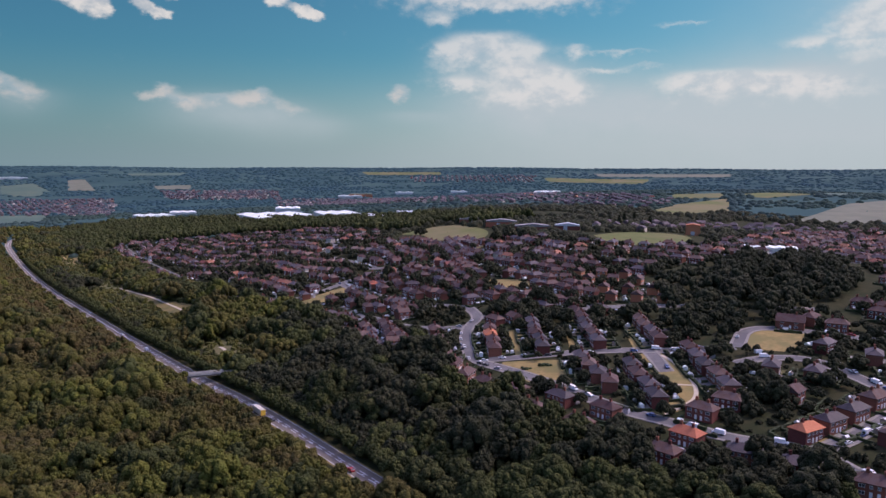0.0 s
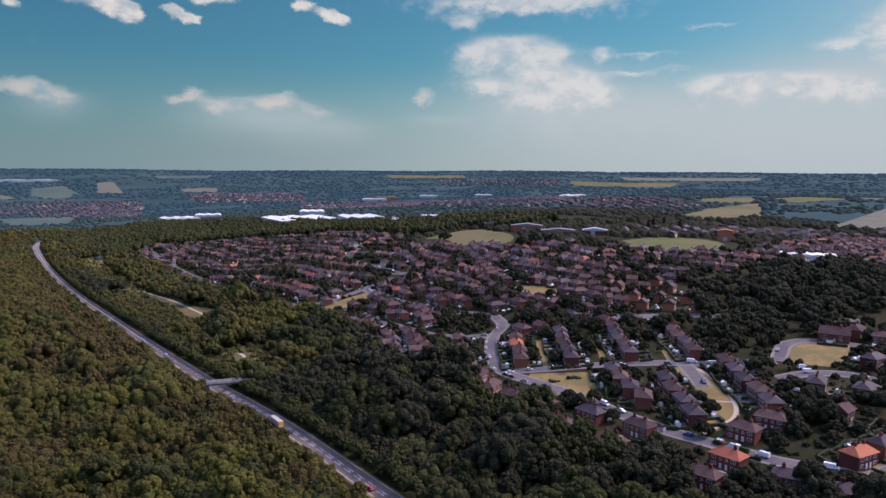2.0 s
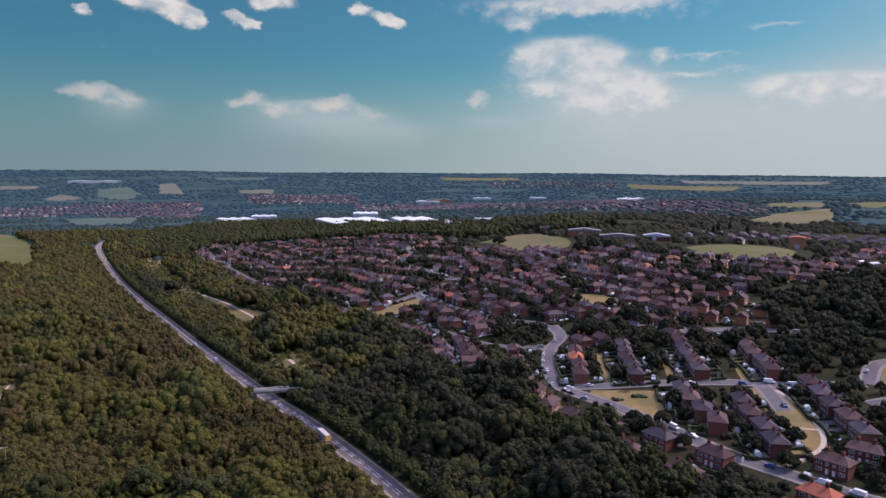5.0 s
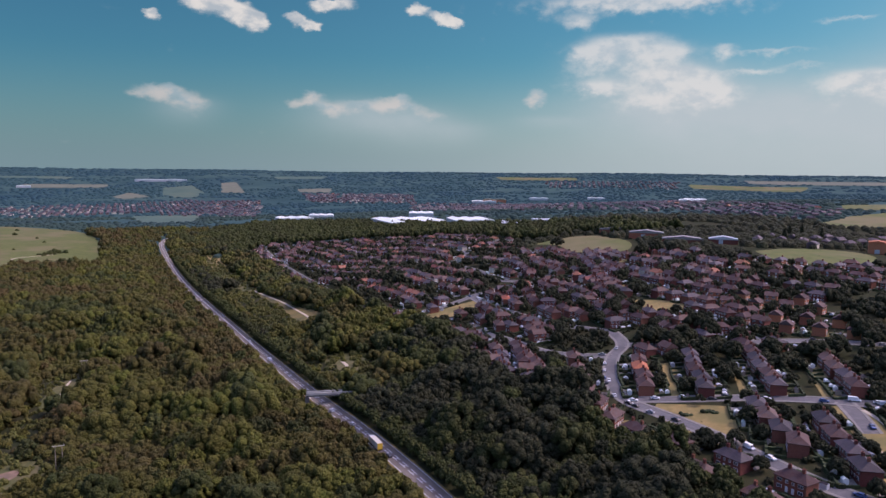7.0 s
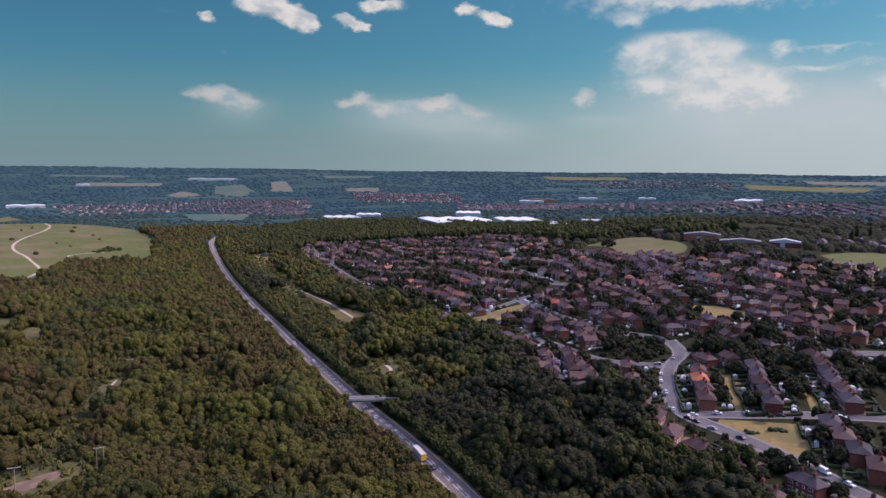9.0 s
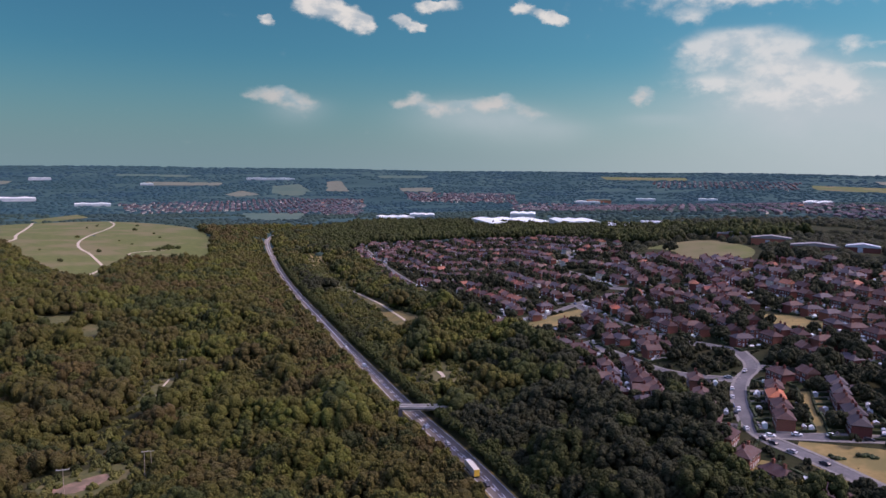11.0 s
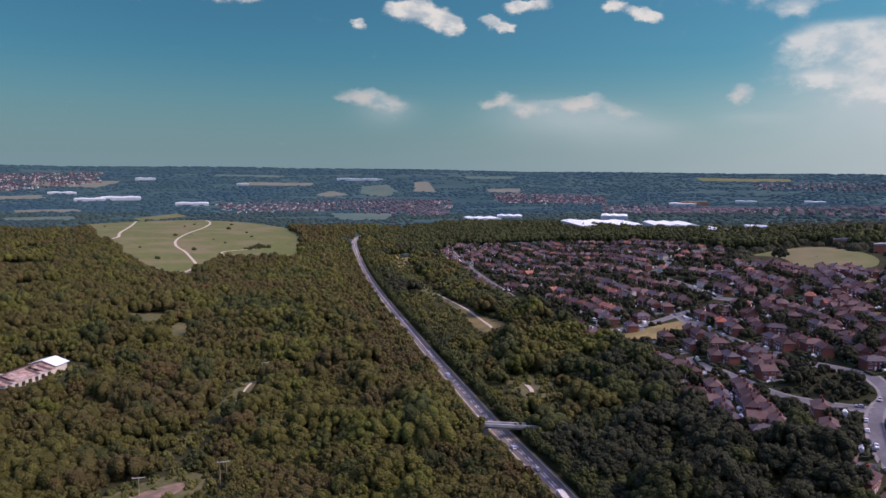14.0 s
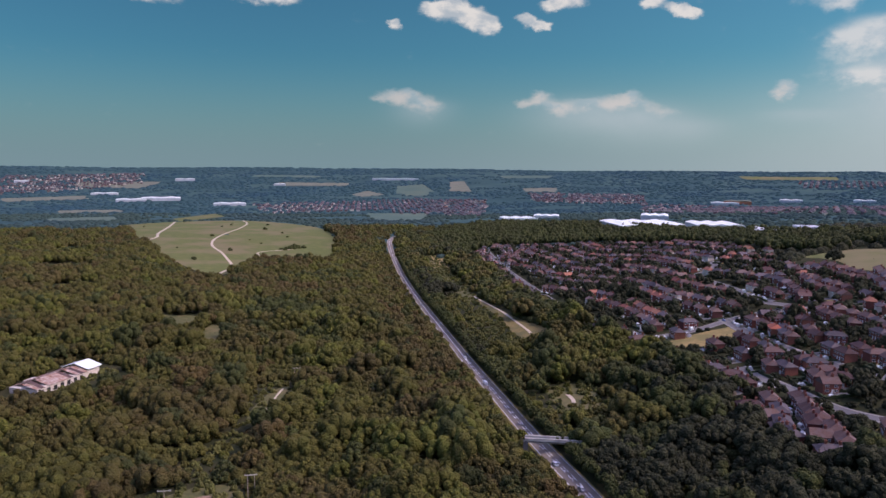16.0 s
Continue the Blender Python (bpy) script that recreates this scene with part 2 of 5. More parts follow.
M = dict(
    earth=material("earth", (0.030, 0.033, 0.015), (0.048, 0.045, 0.022), 0.3, 0.95, c=(0.026, 0.032, 0.014), big=0.05, spec=0.05),
    grass=material("grass", (0.060, 0.068, 0.020), (0.100, 0.098, 0.030), 0.5, 0.95, c=(0.13, 0.11, 0.045), big=0.08),
    rough=material("unmown_grass", (0.040, 0.048, 0.018), (0.066, 0.070, 0.026), 0.6, 0.95, c=(0.034, 0.044, 0.018), big=0.1, spec=0.05),
    dry_grass=material("dry_grass", (0.22, 0.165, 0.055), (0.29, 0.21, 0.075), 0.35, 0.95, c=(0.17, 0.145, 0.05), big=0.06),
    gold_grass=material("golden_grass", (0.135, 0.105, 0.032), (0.19, 0.145, 0.05), 0.35, 0.95, c=(0.09, 0.085, 0.028), big=0.05),
    field=material("field", (0.088, 0.108, 0.024), (0.122, 0.132, 0.033), 0.1, 0.95, c=(0.165, 0.140, 0.06), big=0.012),
    # field green with distance haze put into the colour: bluer and duller
    hazy_field=material("hazy_field", (0.058, 0.105, 0.075), (0.078, 0.125, 0.088), 0.02, 0.95, c=(0.095, 0.13, 0.085), big=0.004),
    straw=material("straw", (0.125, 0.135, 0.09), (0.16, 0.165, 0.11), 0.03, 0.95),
    path=material("path", (0.45, 0.38, 0.27), (0.55, 0.47, 0.34), 0.6, 0.95),
    dirt=material("reddish_dirt", (0.20, 0.125, 0.085), (0.29, 0.19, 0.13), 0.5, 0.95, c=(0.15, 0.11, 0.07), big=0.15),
    asphalt=material("asphalt", (0.175, 0.145, 0.115), (0.215, 0.18, 0.145), 0.5, 0.95, c=(0.15, 0.127, 0.105), big=0.04),
    old_asphalt=material("old_asphalt", (0.125, 0.12, 0.115), (0.165, 0.155, 0.15), 0.6, 0.9, c=(0.105, 0.10, 0.10), big=0.06),
    paving=material("paving", (0.19, 0.175, 0.155), (0.26, 0.24, 0.21), 0.8, 0.9),
    line=material("road_paint", (0.65, 0.65, 0.62), (0.8, 0.8, 0.77), 1.5, 0.7),
    concrete=material("concrete", (0.50, 0.46, 0.39), (0.60, 0.55, 0.47), 0.7, 0.9, c=(0.42, 0.38, 0.33), big=0.2),
    leaf_olive=leaves("olive_leaves", (0.061, 0.061, 0.015), (0.103, 0.097, 0.023), (0.083, 0.068, 0.023)),
    leaf_light=leaves("light_leaves", (0.075, 0.085, 0.016), (0.125, 0.124, 0.026), (0.090, 0.086, 0.022)),
    leaf_russet=leaves("russet_leaves", (0.073, 0.055, 0.020), (0.108, 0.080, 0.028), (0.074, 0.062, 0.022)),
    leaf_deep=leaves("deep_green_leaves", (0.041, 0.050, 0.016), (0.071, 0.079, 0.023), (0.049, 0.054, 0.019)),
    leaf_dark=leaves("dark_leaves", (0.029, 0.033, 0.018), (0.049, 0.052, 0.024), (0.038, 0.040, 0.020)),
    # blue haze of distance painted into these two leaf colours, half as strong in the valley
    leaf_hazy=material("hazy_leaves", (0.029, 0.066, 0.070), (0.038, 0.081, 0.084), 0.02, 0.9, c=(0.028, 0.065, 0.080), big=0.003, island=0.1, spec=0.05),
    leaf_half_hazy=material("half_hazy_leaves", (0.032, 0.056, 0.045), (0.046, 0.074, 0.056), 0.02, 0.9, c=(0.033, 0.060, 0.058), big=0.004, island=0.14, spec=0.05),
    leaf_scrub=leaves("scrub_leaves", (0.090, 0.096, 0.026), (0.150, 0.142, 0.042), (0.075, 0.082, 0.026)),
    bark=material("bark", (0.06, 0.045, 0.03), (0.1, 0.08, 0.06), 3.0, 0.95, bump=0.4),
    brick=material("red_brick", (0.165, 0.055, 0.038), (0.225, 0.08, 0.055), 2.5, 0.9, obj=0.3),
    brick_bright=material("orange_brick", (0.40, 0.14, 0.07), (0.48, 0.19, 0.1), 2.5, 0.9, obj=0.2),
    tile_brown=material("brown_roof_tiles", (0.075, 0.040, 0.034), (0.108, 0.059, 0.050), 1.8, 0.85, c=(0.098, 0.066, 0.062), big=0.4, obj=0.35),
    tile_grey=material("grey_slate", (0.048, 0.038, 0.042), (0.074, 0.060, 0.064), 1.8, 0.7, c=(0.08, 0.06, 0.066), big=0.4, obj=0.3),
    tile_red=material("red_roof_tiles", (0.38, 0.115, 0.06), (0.46, 0.16, 0.085), 1.8, 0.85, obj=0.2),
    crowd_brown=material("mixed_brown_roofs", (0.096, 0.048, 0.039), (0.148, 0.078, 0.063), 1.8, 0.85, c=(0.115, 0.076, 0.070), big=0.08, island=0.45),
    crowd_grey=material("mixed_grey_roofs", (0.060, 0.048, 0.052), (0.104, 0.084, 0.088), 1.8, 0.75, c=(0.09, 0.066, 0.072), big=0.08, island=0.4),
    crowd_red=material("mixed_red_roofs", (0.22, 0.085, 0.058), (0.32, 0.125, 0.08), 1.8, 0.85, island=0.35),
    crowd_brick=material("mixed_brick", (0.175, 0.062, 0.044), (0.24, 0.092, 0.064), 2.5, 0.9, island=0.35),
    # brick and roof tones greyed in the colour itself, as haze would
    hazy_brick=material("hazy_walls", (0.15, 0.098, 0.092), (0.19, 0.128, 0.118), 0.5, 0.9, island=0.3),
    hazy_roof=material("hazy_roofs", (0.105, 0.088, 0.098), (0.15, 0.112, 0.116), 0.5, 0.9, island=0.35),
    pvc=material("white_plastic", (0.72, 0.72, 0.7), (0.82, 0.82, 0.8), 3, 0.4),
    glass=material("window_glass", (0.03, 0.035, 0.045), (0.06, 0.07, 0.08), 0.4, 0.08, spec=0.6),
    render=material("cream_render", (0.55, 0.48, 0.38), (0.65, 0.58, 0.48), 0.8, 0.9, obj=0.2),
    white_sheet=material("white_roof_sheet", (0.72, 0.76, 0.70), (0.80, 0.84, 0.78), 0.05, 0.6),
    grey_sheet=material("grey_roof_sheet", (0.42, 0.44, 0.46), (0.55, 0.56, 0.58), 0.05, 0.5),
    dull_sheet=material("dull_roof_sheet", (0.20, 0.185, 0.18), (0.27, 0.25, 0.24), 0.1, 0.7),
    rust=material("rusty_roof", (0.22, 0.11, 0.075), (0.36, 0.24, 0.18), 0.4, 0.9, c=(0.45, 0.36, 0.3), big=0.25),
    rubber=material("rubber", (0.02, 0.02, 0.02), (0.03, 0.03, 0.03), 3, 0.8),
    wood=material("weathered_wood", (0.26, 0.21, 0.16), (0.36, 0.30, 0.23), 2, 0.9),
    hedge=material("hedge_leaves", (0.020, 0.032, 0.011), (0.045, 0.058, 0.02), 0.6, 0.85, island=0.3),
)


def paint(name, col):
    return material(name, col, tuple(v * 1.1 for v in col), 1.0, 0.3, spec=0.5)


# ---- mesh helpers ----
def mesh_data(name, verts, faces, mats, index=None, smooth=False):
    me = bpy.data.meshes.new(name)
    me.from_pydata([tuple(v) for v in verts], [], [tuple(f) for f in faces])
    for m in mats:
        me.materials.append(m)
    if index is not None:
        me.polygons.foreach_set("material_index", np.asarray(index, dtype=np.int32))
    if smooth:
        me.polygons.foreach_set("use_smooth", np.ones(len(me.polygons), dtype=bool))
    me.update()
    return me


def big_mesh(name, verts, quads, mats, index=None):
    """A mesh from large arrays of vertices and equal-sized faces (triangles or quads)."""
    me = bpy.data.meshes.new(name)
    verts, quads = np.asarray(verts, np.float32), np.asarray(quads, np.int32)
    n, k = quads.shape
    me.vertices.add(len(verts)), me.loops.add(n * k), me.polygons.add(n)
    me.vertices.foreach_set("co", verts.ravel())
    me.loops.foreach_set("vertex_index", quads.ravel())
    me.polygons.foreach_set("loop_start", np.arange(n, dtype=np.int32) * k)
    for m in mats:
        me.materials.append(m)
    if index is not None:
        me.polygons.foreach_set("material_index", np.asarray(index, np.int32))
    me.polygons.foreach_set("use_smooth", np.ones(n, dtype=bool))
    me.update(calc_edges=True)
    return me


def part(name, bm, mat, parent, label=""):
    """Link a bmesh (or a ready mesh) as one mesh object under a thing or a part."""
    me = bm
    if isinstance(bm, bmesh.types.BMesh):
        me = bpy.data.meshes.new(name)
        bm.to_mesh(me), bm.free()
        me.materials.append(mat)
    ob = new(name, me)
    ob.parent = parent
    return tagged(ob, label)


def box(bm, x0, y0, z0, x1, y1, z1, turn=None):
    vs = [bm.verts.new((x, y, z)) for z in (z0, z1) for x, y in ((x0, y0), (x1, y0), (x1, y1), (x0, y1))]
    if turn:
        for v in vs:
            v.co = turn @ v.co
    for f in ((3, 2, 1, 0), (4, 5, 6, 7), (0, 1, 5, 4), (1, 2, 6, 5), (2, 3, 7, 6), (3, 0, 4, 7)):
        bm.faces.new([vs[i] for i in f])
    return bm


def boxes(*list_of):
    bm = bmesh.new()
    for b in list_of:
        box(bm, *b)
    return bm


# ---- the lie of the land: broad swells (x, y, radius, height) ----
SWELLS = [(-480, 0, 312, -8.8), (-480, 312, 312, -3.1), (-480, 624, 312, 12.4), (-480, 936, 312, -49.3), (-168, 0, 312, -16.4), (-168, 312, 312, -15.7),
          (-168, 624, 312, -35.9), (-168, 936, 312, 19.4), (144, 0, 312, -2.8), (144, 312, 312, 20.8), (144, 624, 312, 17.0), (144, 936, 312, 30.3)]
SWELLS += [(456, 0, 312, -9.8), (456, 312, 312, 3.6), (456, 624, 312, 1.6), (456, 936, 312, -33.0), (-1440, 240, 720, -33.9), (-1440, 960, 720, 14.2),
           (-1440, 1680, 720, -15.6), (-1440, 2400, 720, -4.1), (-720, 240, 720, 27.0), (-720, 960, 720, 14.0), (-720, 1680, 720, -21.8), (-720, 2400, 720, 2.0)]
SWELLS += [(0, 240, 720, 0.9), (0, 960, 720, -19.1), (0, 1680, 720, 21.6), (0, 2400, 720, -6.5), (720, 240, 720, -1.3), (720, 960, 720, 9.7),
           (720, 1680, 720, 54.7), (720, 2400, 720, 5.7), (1440, 240, 720, 1.2), (1440, 960, 720, 3.7), (1440, 1680, 720, 7.6), (1440, 2400, 720, -13.8)]
SWELL = np.array(SWELLS, float)


def height(x, y):
    """Height of the ground, for numbers or arrays."""
    x, y = np.asarray(x, float), np.asarray(y, float)
    z = np.zeros(np.broadcast(x, y).shape)
    for cx, cy, r, h in SWELL:
        z = z + h * np.exp(-((x - cx) ** 2 + (y - cy) ** 2) / (2 * r * r))
    d, a = np.hypot(x, y), np.arctan2(x, y)
    t = np.clip((d - 2700) / 2100, 0, 1)
    ridge = 121 + 3.0 * np.sin(a * 9 + 1) + 2.0 * np.sin(a * 23)
    roll = np.clip((d - 2300) / 900, 0, 1) * np.clip((4700 - d) / 900, 0, 1) * 7 * np.sin(x / 310 + 1) * np.sin(y / 260)
    return z + ridge * t * t * (3 - 2 * t) + roll


def at(x, y):
    """Height of the ground at one place."""
    if math.hypot(x, y) > 2200:
        return float(height(x, y))
    return float(np.dot(SWELL[:, 3], np.exp(-((x - SWELL[:, 0]) ** 2 + (y - SWELL[:, 1]) ** 2) / (2 * SWELL[:, 2] ** 2))))


def polyline(points, step):
    """Smooth the bends of a line of points and walk along it: places, every step metres."""
    p = np.array(points, float)
    for _ in range(2):
        q = 0.75 * p[:-1] + 0.25 * p[1:]
        r = 0.25 * p[:-1] + 0.75 * p[1:]
        p = np.vstack([p[:1], np.stack([q, r], 1).reshape(-1, 2), p[-1:]])
    s = np.concatenate([[0], np.cumsum(np.hypot(*np.diff(p, axis=0).T))])
    k = np.linspace(0, s[-1], max(2, int(s[-1] / step) + 1))
    return np.stack([np.interp(k, s, p[:, 0]), np.interp(k, s, p[:, 1])], 1)


def strip(name, points, width, lift, mat, step=4.0, offset=0.0, across=2, thick=0.0):
    """A band that lies along a line on the ground. With a thickness it has sides, like a kerb."""
    c = polyline(points, step)
    t = np.gradient(c, axis=0)
    t /= np.hypot(t[:, 0], t[:, 1])[:, None]
    n = np.stack([t[:, 1], -t[:, 0]], 1)
    rows = []
    for i in range(across + 1):
        q = c + n * (offset + width * (i / across - 0.5))
        rows.append(np.column_stack([q, height(q[:, 0], q[:, 1]) + lift]))
    if thick:
        rows = [rows[0] - [0, 0, thick]] + rows + [rows[-1] - [0, 0, thick]]
    v = np.concatenate(rows)
    m = len(c)
    f = [(j * m + i, j * m + i + 1, (j + 1) * m + i + 1, (j + 1) * m + i) for j in range(len(rows) - 1) for i in range(m - 1)]
    f = [q[::-1] for q in f]
    return mesh_data(name, v, f, [mat])


def inside(px, py, poly):
    px, py = np.asarray(px, float), np.asarray(py, float)
    ok = np.zeros(px.shape, bool)
    for (x0, y0), (x1, y1) in zip(poly, poly[1:] + poly[:1]):
        hit = ((y0 > py) != (y1 > py)) & (px < (x1 - x0) * (py - y0) / ((y1 - y0) or 1e-9) + x0)
        ok ^= hit
    return ok


def off_line(px, py, points, step=8.0):
    """Distance from a line, and on which side of it (positive: right of its direction)."""
    c = polyline(points, step)
    best, side = np.full(np.shape(px), 1e9), np.zeros(np.shape(px))
    for (x0, y0), (x1, y1) in zip(c[:-1], c[1:]):
        dx, dy = x1 - x0, y1 - y0
        t = np.clip(((px - x0) * dx + (py - y0) * dy) / (dx * dx + dy * dy), 0, 1)
        ex, ey = px - x0 - t * dx, py - y0 - t * dy
        d = np.hypot(ex, ey)
        near = d < best
        best = np.where(near, d, best)
        side = np.where(near, np.sign(dy * ex - dx * ey), side)
    return best, side


def patch(name, poly, lift, mat, cell=6.0, label="", category="field", sharp=False):
    """A piece of ground cover with a smoothed outline, draped over the land."""
    line = poly + poly[:1]
    if sharp:      # keep the corners nearly square
        line = [q for a, b in zip(line[:-1], line[1:]) for q in (a, (a[0] * 0.9 + b[0] * 0.1, a[1] * 0.9 + b[1] * 0.1), (a[0] * 0.1 + b[0] * 0.9, a[1] * 0.1 + b[1] * 0.9))] + [poly[0]]
    ring = polyline(line, cell)
    mid = ring.mean(0)
    rows = [np.column_stack([mid + (ring - mid) * k, height(*(mid + (ring - mid) * k).T) + lift]) for k in np.linspace(1, 0.02, max(3, int(np.ptp(ring, axis=0).max() / cell / 3)))]
    m = len(ring)
    v = np.concatenate(rows)
    f = [(j * m + i, j * m + i + 1, (j + 1) * m + i + 1, (j + 1) * m + i) for j in range(len(rows) - 1) for i in range(m - 1)]
    me = mesh_data(name, v, f, [mat])
    if me.polygons[0].normal.z < 0:
        me.flip_normals()
    return tagged(new(name, me), label, category, kind="structure")


# ---- ground: one sheet to the far ridge ----
def make_ground():
    radii = [0.0]
    r = 12.0
    while r < 4950:
        radii.append(r)
        r += max(9.0, r * 0.022)
    radii.append(4950.0)
    n = 360
    ang = np.linspace(0, 2 * math.pi, n, endpoint=False)
    R, A = np.meshgrid(radii[1:], ang, indexing="ij")
    x, y = (R * np.sin(A)).ravel(), (R * np.cos(A)).ravel()
    v = np.column_stack([np.append(x, 0), np.append(y, 0), height(np.append(x, 0), np.append(y, 0))])
    k = len(radii) - 1
    f = [(j * n + i, (j + 1) * n + i, (j + 1) * n + (i + 1) % n, j * n + (i + 1) % n) for j in range(k - 1) for i in range(n)]
    f += [(len(v) - 1, i, (i + 1) % n) for i in range(n)]
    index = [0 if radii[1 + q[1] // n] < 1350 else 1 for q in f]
    # haze blue is mixed into the base colour of the outer ground
    far = material("hazy_far_ground", (0.029, 0.066, 0.066), (0.038, 0.082, 0.080), 0.006, 0.95, c=(0.054, 0.100, 0.086), big=0.0035, spec=0.05)
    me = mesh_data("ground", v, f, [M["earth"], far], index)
    if me.polygons[0].normal.z < 0:
        me.flip_normals()
    tagged(new("ground", me), "rolling green ground, haze blue in its far colour, out to a wooded ridge", "ground", kind="structure")


make_ground()

# ---- lines of the plan ----
ROAD = [(130, 60), (60, 150), (-20, 254), (-43, 284), (-70, 321), (-104, 365), (-140, 407), (-163, 435), (-197, 478), (-246, 539), (-306, 616),
        (-390, 724), (-495, 863), (-607, 1013), (-713, 1156), (-774, 1245), (-800, 1330), (-760, 1430)]
EDGE = [(310, 80), (196, 178), (146, 220), (113, 235), (97, 250), (77, 255), (52, 278), (31, 311), (5, 346), (-15, 408), (-58, 455), (-75, 508), (-110, 553),
        (-170, 621), (-251, 711), (-477, 1058), (-546, 1136)]
MAIN = [(19, 515), (26, 485), (16, 464), (14, 427), (18, 394), (36, 373), (56, 346), (69, 324), (83, 304), (99, 288), (116, 270), (132, 262), (142, 254), (146, 236), (156, 226), (190, 190)]
CROSS = [(18, 394), (47, 391), (69, 391), (104, 386), (123, 378), (159, 376)]
SIDE = [(140, 255), (157, 263), (180, 278), (230, 310)]
LOOP = [(114, 382), (114, 368), (113, 348)]
HIGH = [(150, 352), (169, 358), (190, 350), (196, 320), (200, 302), (230, 260)]
HIGH2 = [(160, 376), (180, 412), (211, 394), (240, 372)]
TRI = [(-142, 617), (-115, 634), (-94, 668), (-80, 684), (-53, 693), (-30, 701), (10, 705)]
OUTER = [(-540, 1190), (-409, 986), (-284, 790), (-222, 695), (-142, 617)]
UPPER = [(-99, 670), (-79, 627), (-50, 585), (-26, 551), (19, 515)]
SPUR = [(16, 464), (-8, 471), (-26, 483), (-40, 502), (-57, 524), (-75, 548)]
LOFT = [(-56, 707), (-79, 723), (-104, 781), (-136, 832), (-155, 867), (-135, 901), (-150, 950)]
RIGHTWAY = [(26, 485), (70, 470), (110, 480), (160, 466), (240, 440)]
STREETS = [MAIN, CROSS, SIDE, LOOP, HIGH, HIGH2, TRI, OUTER, UPPER, SPUR, LOFT, RIGHTWAY]

road = tagged(new("road", strip("road", ROAD, 8.0, 0.25, M["asphalt"], 6.0)), "grey asphalt main road cut through woodland", "road", kind="structure")
for s in (-1, 1):
    tagged(new("verge", strip("verge", ROAD, 0.9, 0.2, M["dry_grass"], 6.0, s * 4.4)), "worn pale grass verge beside the main road", "verge", kind="structure")


def dashes(line, offset, length, gap, width, name, first=0.0, last=1e9, lift=0.29):
    """Separate painted strokes along a road, each a thin slab of its own."""
    c = polyline(line, 1.0)
    t = np.gradient(c, axis=0)
    t /= np.hypot(t[:, 0], t[:, 1])[:, None]
    i = int(first)
    while i + length < min(len(c) - 1, last):
        k = int(i + length / 2)
        (x, y), (tx, ty) = c[k], t[k]
        x, y = x + ty * offset, y - tx * offset
        key = (name, length, width)
        if key not in DASH:
            DASH[key] = mesh_data(name, [(-width / 2, -length / 2, 0), (width / 2, -length / 2, 0), (width / 2, length / 2, 0), (-width / 2, length / 2, 0)], [(0, 1, 2, 3)], [M["line"]])
        ob = new(name, DASH[key])
        ob.parent = road
        slope = math.atan2(at(x + tx * 3, y + ty * 3) - at(x - tx * 3, y - ty * 3), 6)
        ob.matrix_basis = Matrix.Translation((x, y, at(x, y) + lift)) @ Matrix.Rotation(math.atan2(-tx, ty), 4, "Z") @ Matrix.Rotation(slope, 4, "X")
        i += length + gap


DASH = {}
dashes(ROAD, 0.7, 6, 3, 0.3, "line_dash", 190, 620)
dashes(ROAD, -0.7, 6, 3, 0.3, "line_dash", 190, 620)
dashes(ROAD, 0.0, 0.6, 8.4, 1.0, "hatch_mark", 192, 620)
for s in (-3.7, 3.7):
    new("edge_line", strip("edge_line", ROAD, 0.22, 0.29, M["line"], 6.0, s, 1)).parent = road
new("middle_line", strip("middle_line", ROAD[9:], 0.5, 0.29, M["line"], 6.0, 0, 1)).parent = road

for line in STREETS:
    tagged(new("street", strip("street", line, 5.6, 0.16, M["old_asphalt"], 4.0)), "light grey asphalt street between brick houses", "street", kind="structure")
    for s in (-1, 1):
        tagged(new("pavement", strip("pavement", line, 1.5, 0.26, M["paving"], 4.0, s * 3.55, 1, 0.14)), "pale concrete pavement with a raised kerb", "pavement", kind="structure")

# ---- grass, fields and paths ----
GREEN = [(34, 387), (65, 381), (65, 338), (57, 333), (30, 374)]
SQUARE = [(181, 407), (207, 392), (188, 368), (180, 364), (164, 373)]
LOOPGREEN = [(118, 378), (122, 362), (123, 341), (121, 324), (116, 310), (106, 301), (97, 298), (104, 312), (106, 326), (106, 350), (107, 378)]
FIELD = [(-60, 932), (-20, 968), (14, 975), (50, 915), (58, 866), (46, 815), (-14, 838), (-24, 905)]
FIELD2 = [(172, 806), (222, 842), (290, 835), (268, 745), (235, 722), (178, 728)]
TRIG = [(-132, 604), (-104, 636), (-84, 652), (-78, 630), (-104, 584)]
GARDEN3 = [(37, 603), (76, 584), (70, 555), (44, 567)]
CLEARING = [(-364, 795), (-287, 702), (-246, 664), (-218, 636), (-212, 610), (-220, 596), (-235, 608), (-256, 636), (-289, 686), (-345, 758)]
GOLD = [(-612, 1122), (-586, 1130), (-522, 1020), (-552, 1004)]
HILL = [(-1417, 1122), (-1443, 1296), (-1371, 1475), (-1159, 1425), (-1013, 1348), (-883, 1222), (-785, 1095), (-735, 1020), (-700, 975), (-742, 945), (-778, 900), (-748, 836), (-708, 768), (-732, 748),
        (-822, 786), (-897, 826), (-1002, 880), (-1070, 908), (-1225, 1022)]
WAYSIDE = [(-600, 1100), (-528, 1017), (-457, 910), (-400, 842), (-362, 796), (-350, 760), (-366, 772), (-426, 848), (-466, 892), (-545, 1000)]
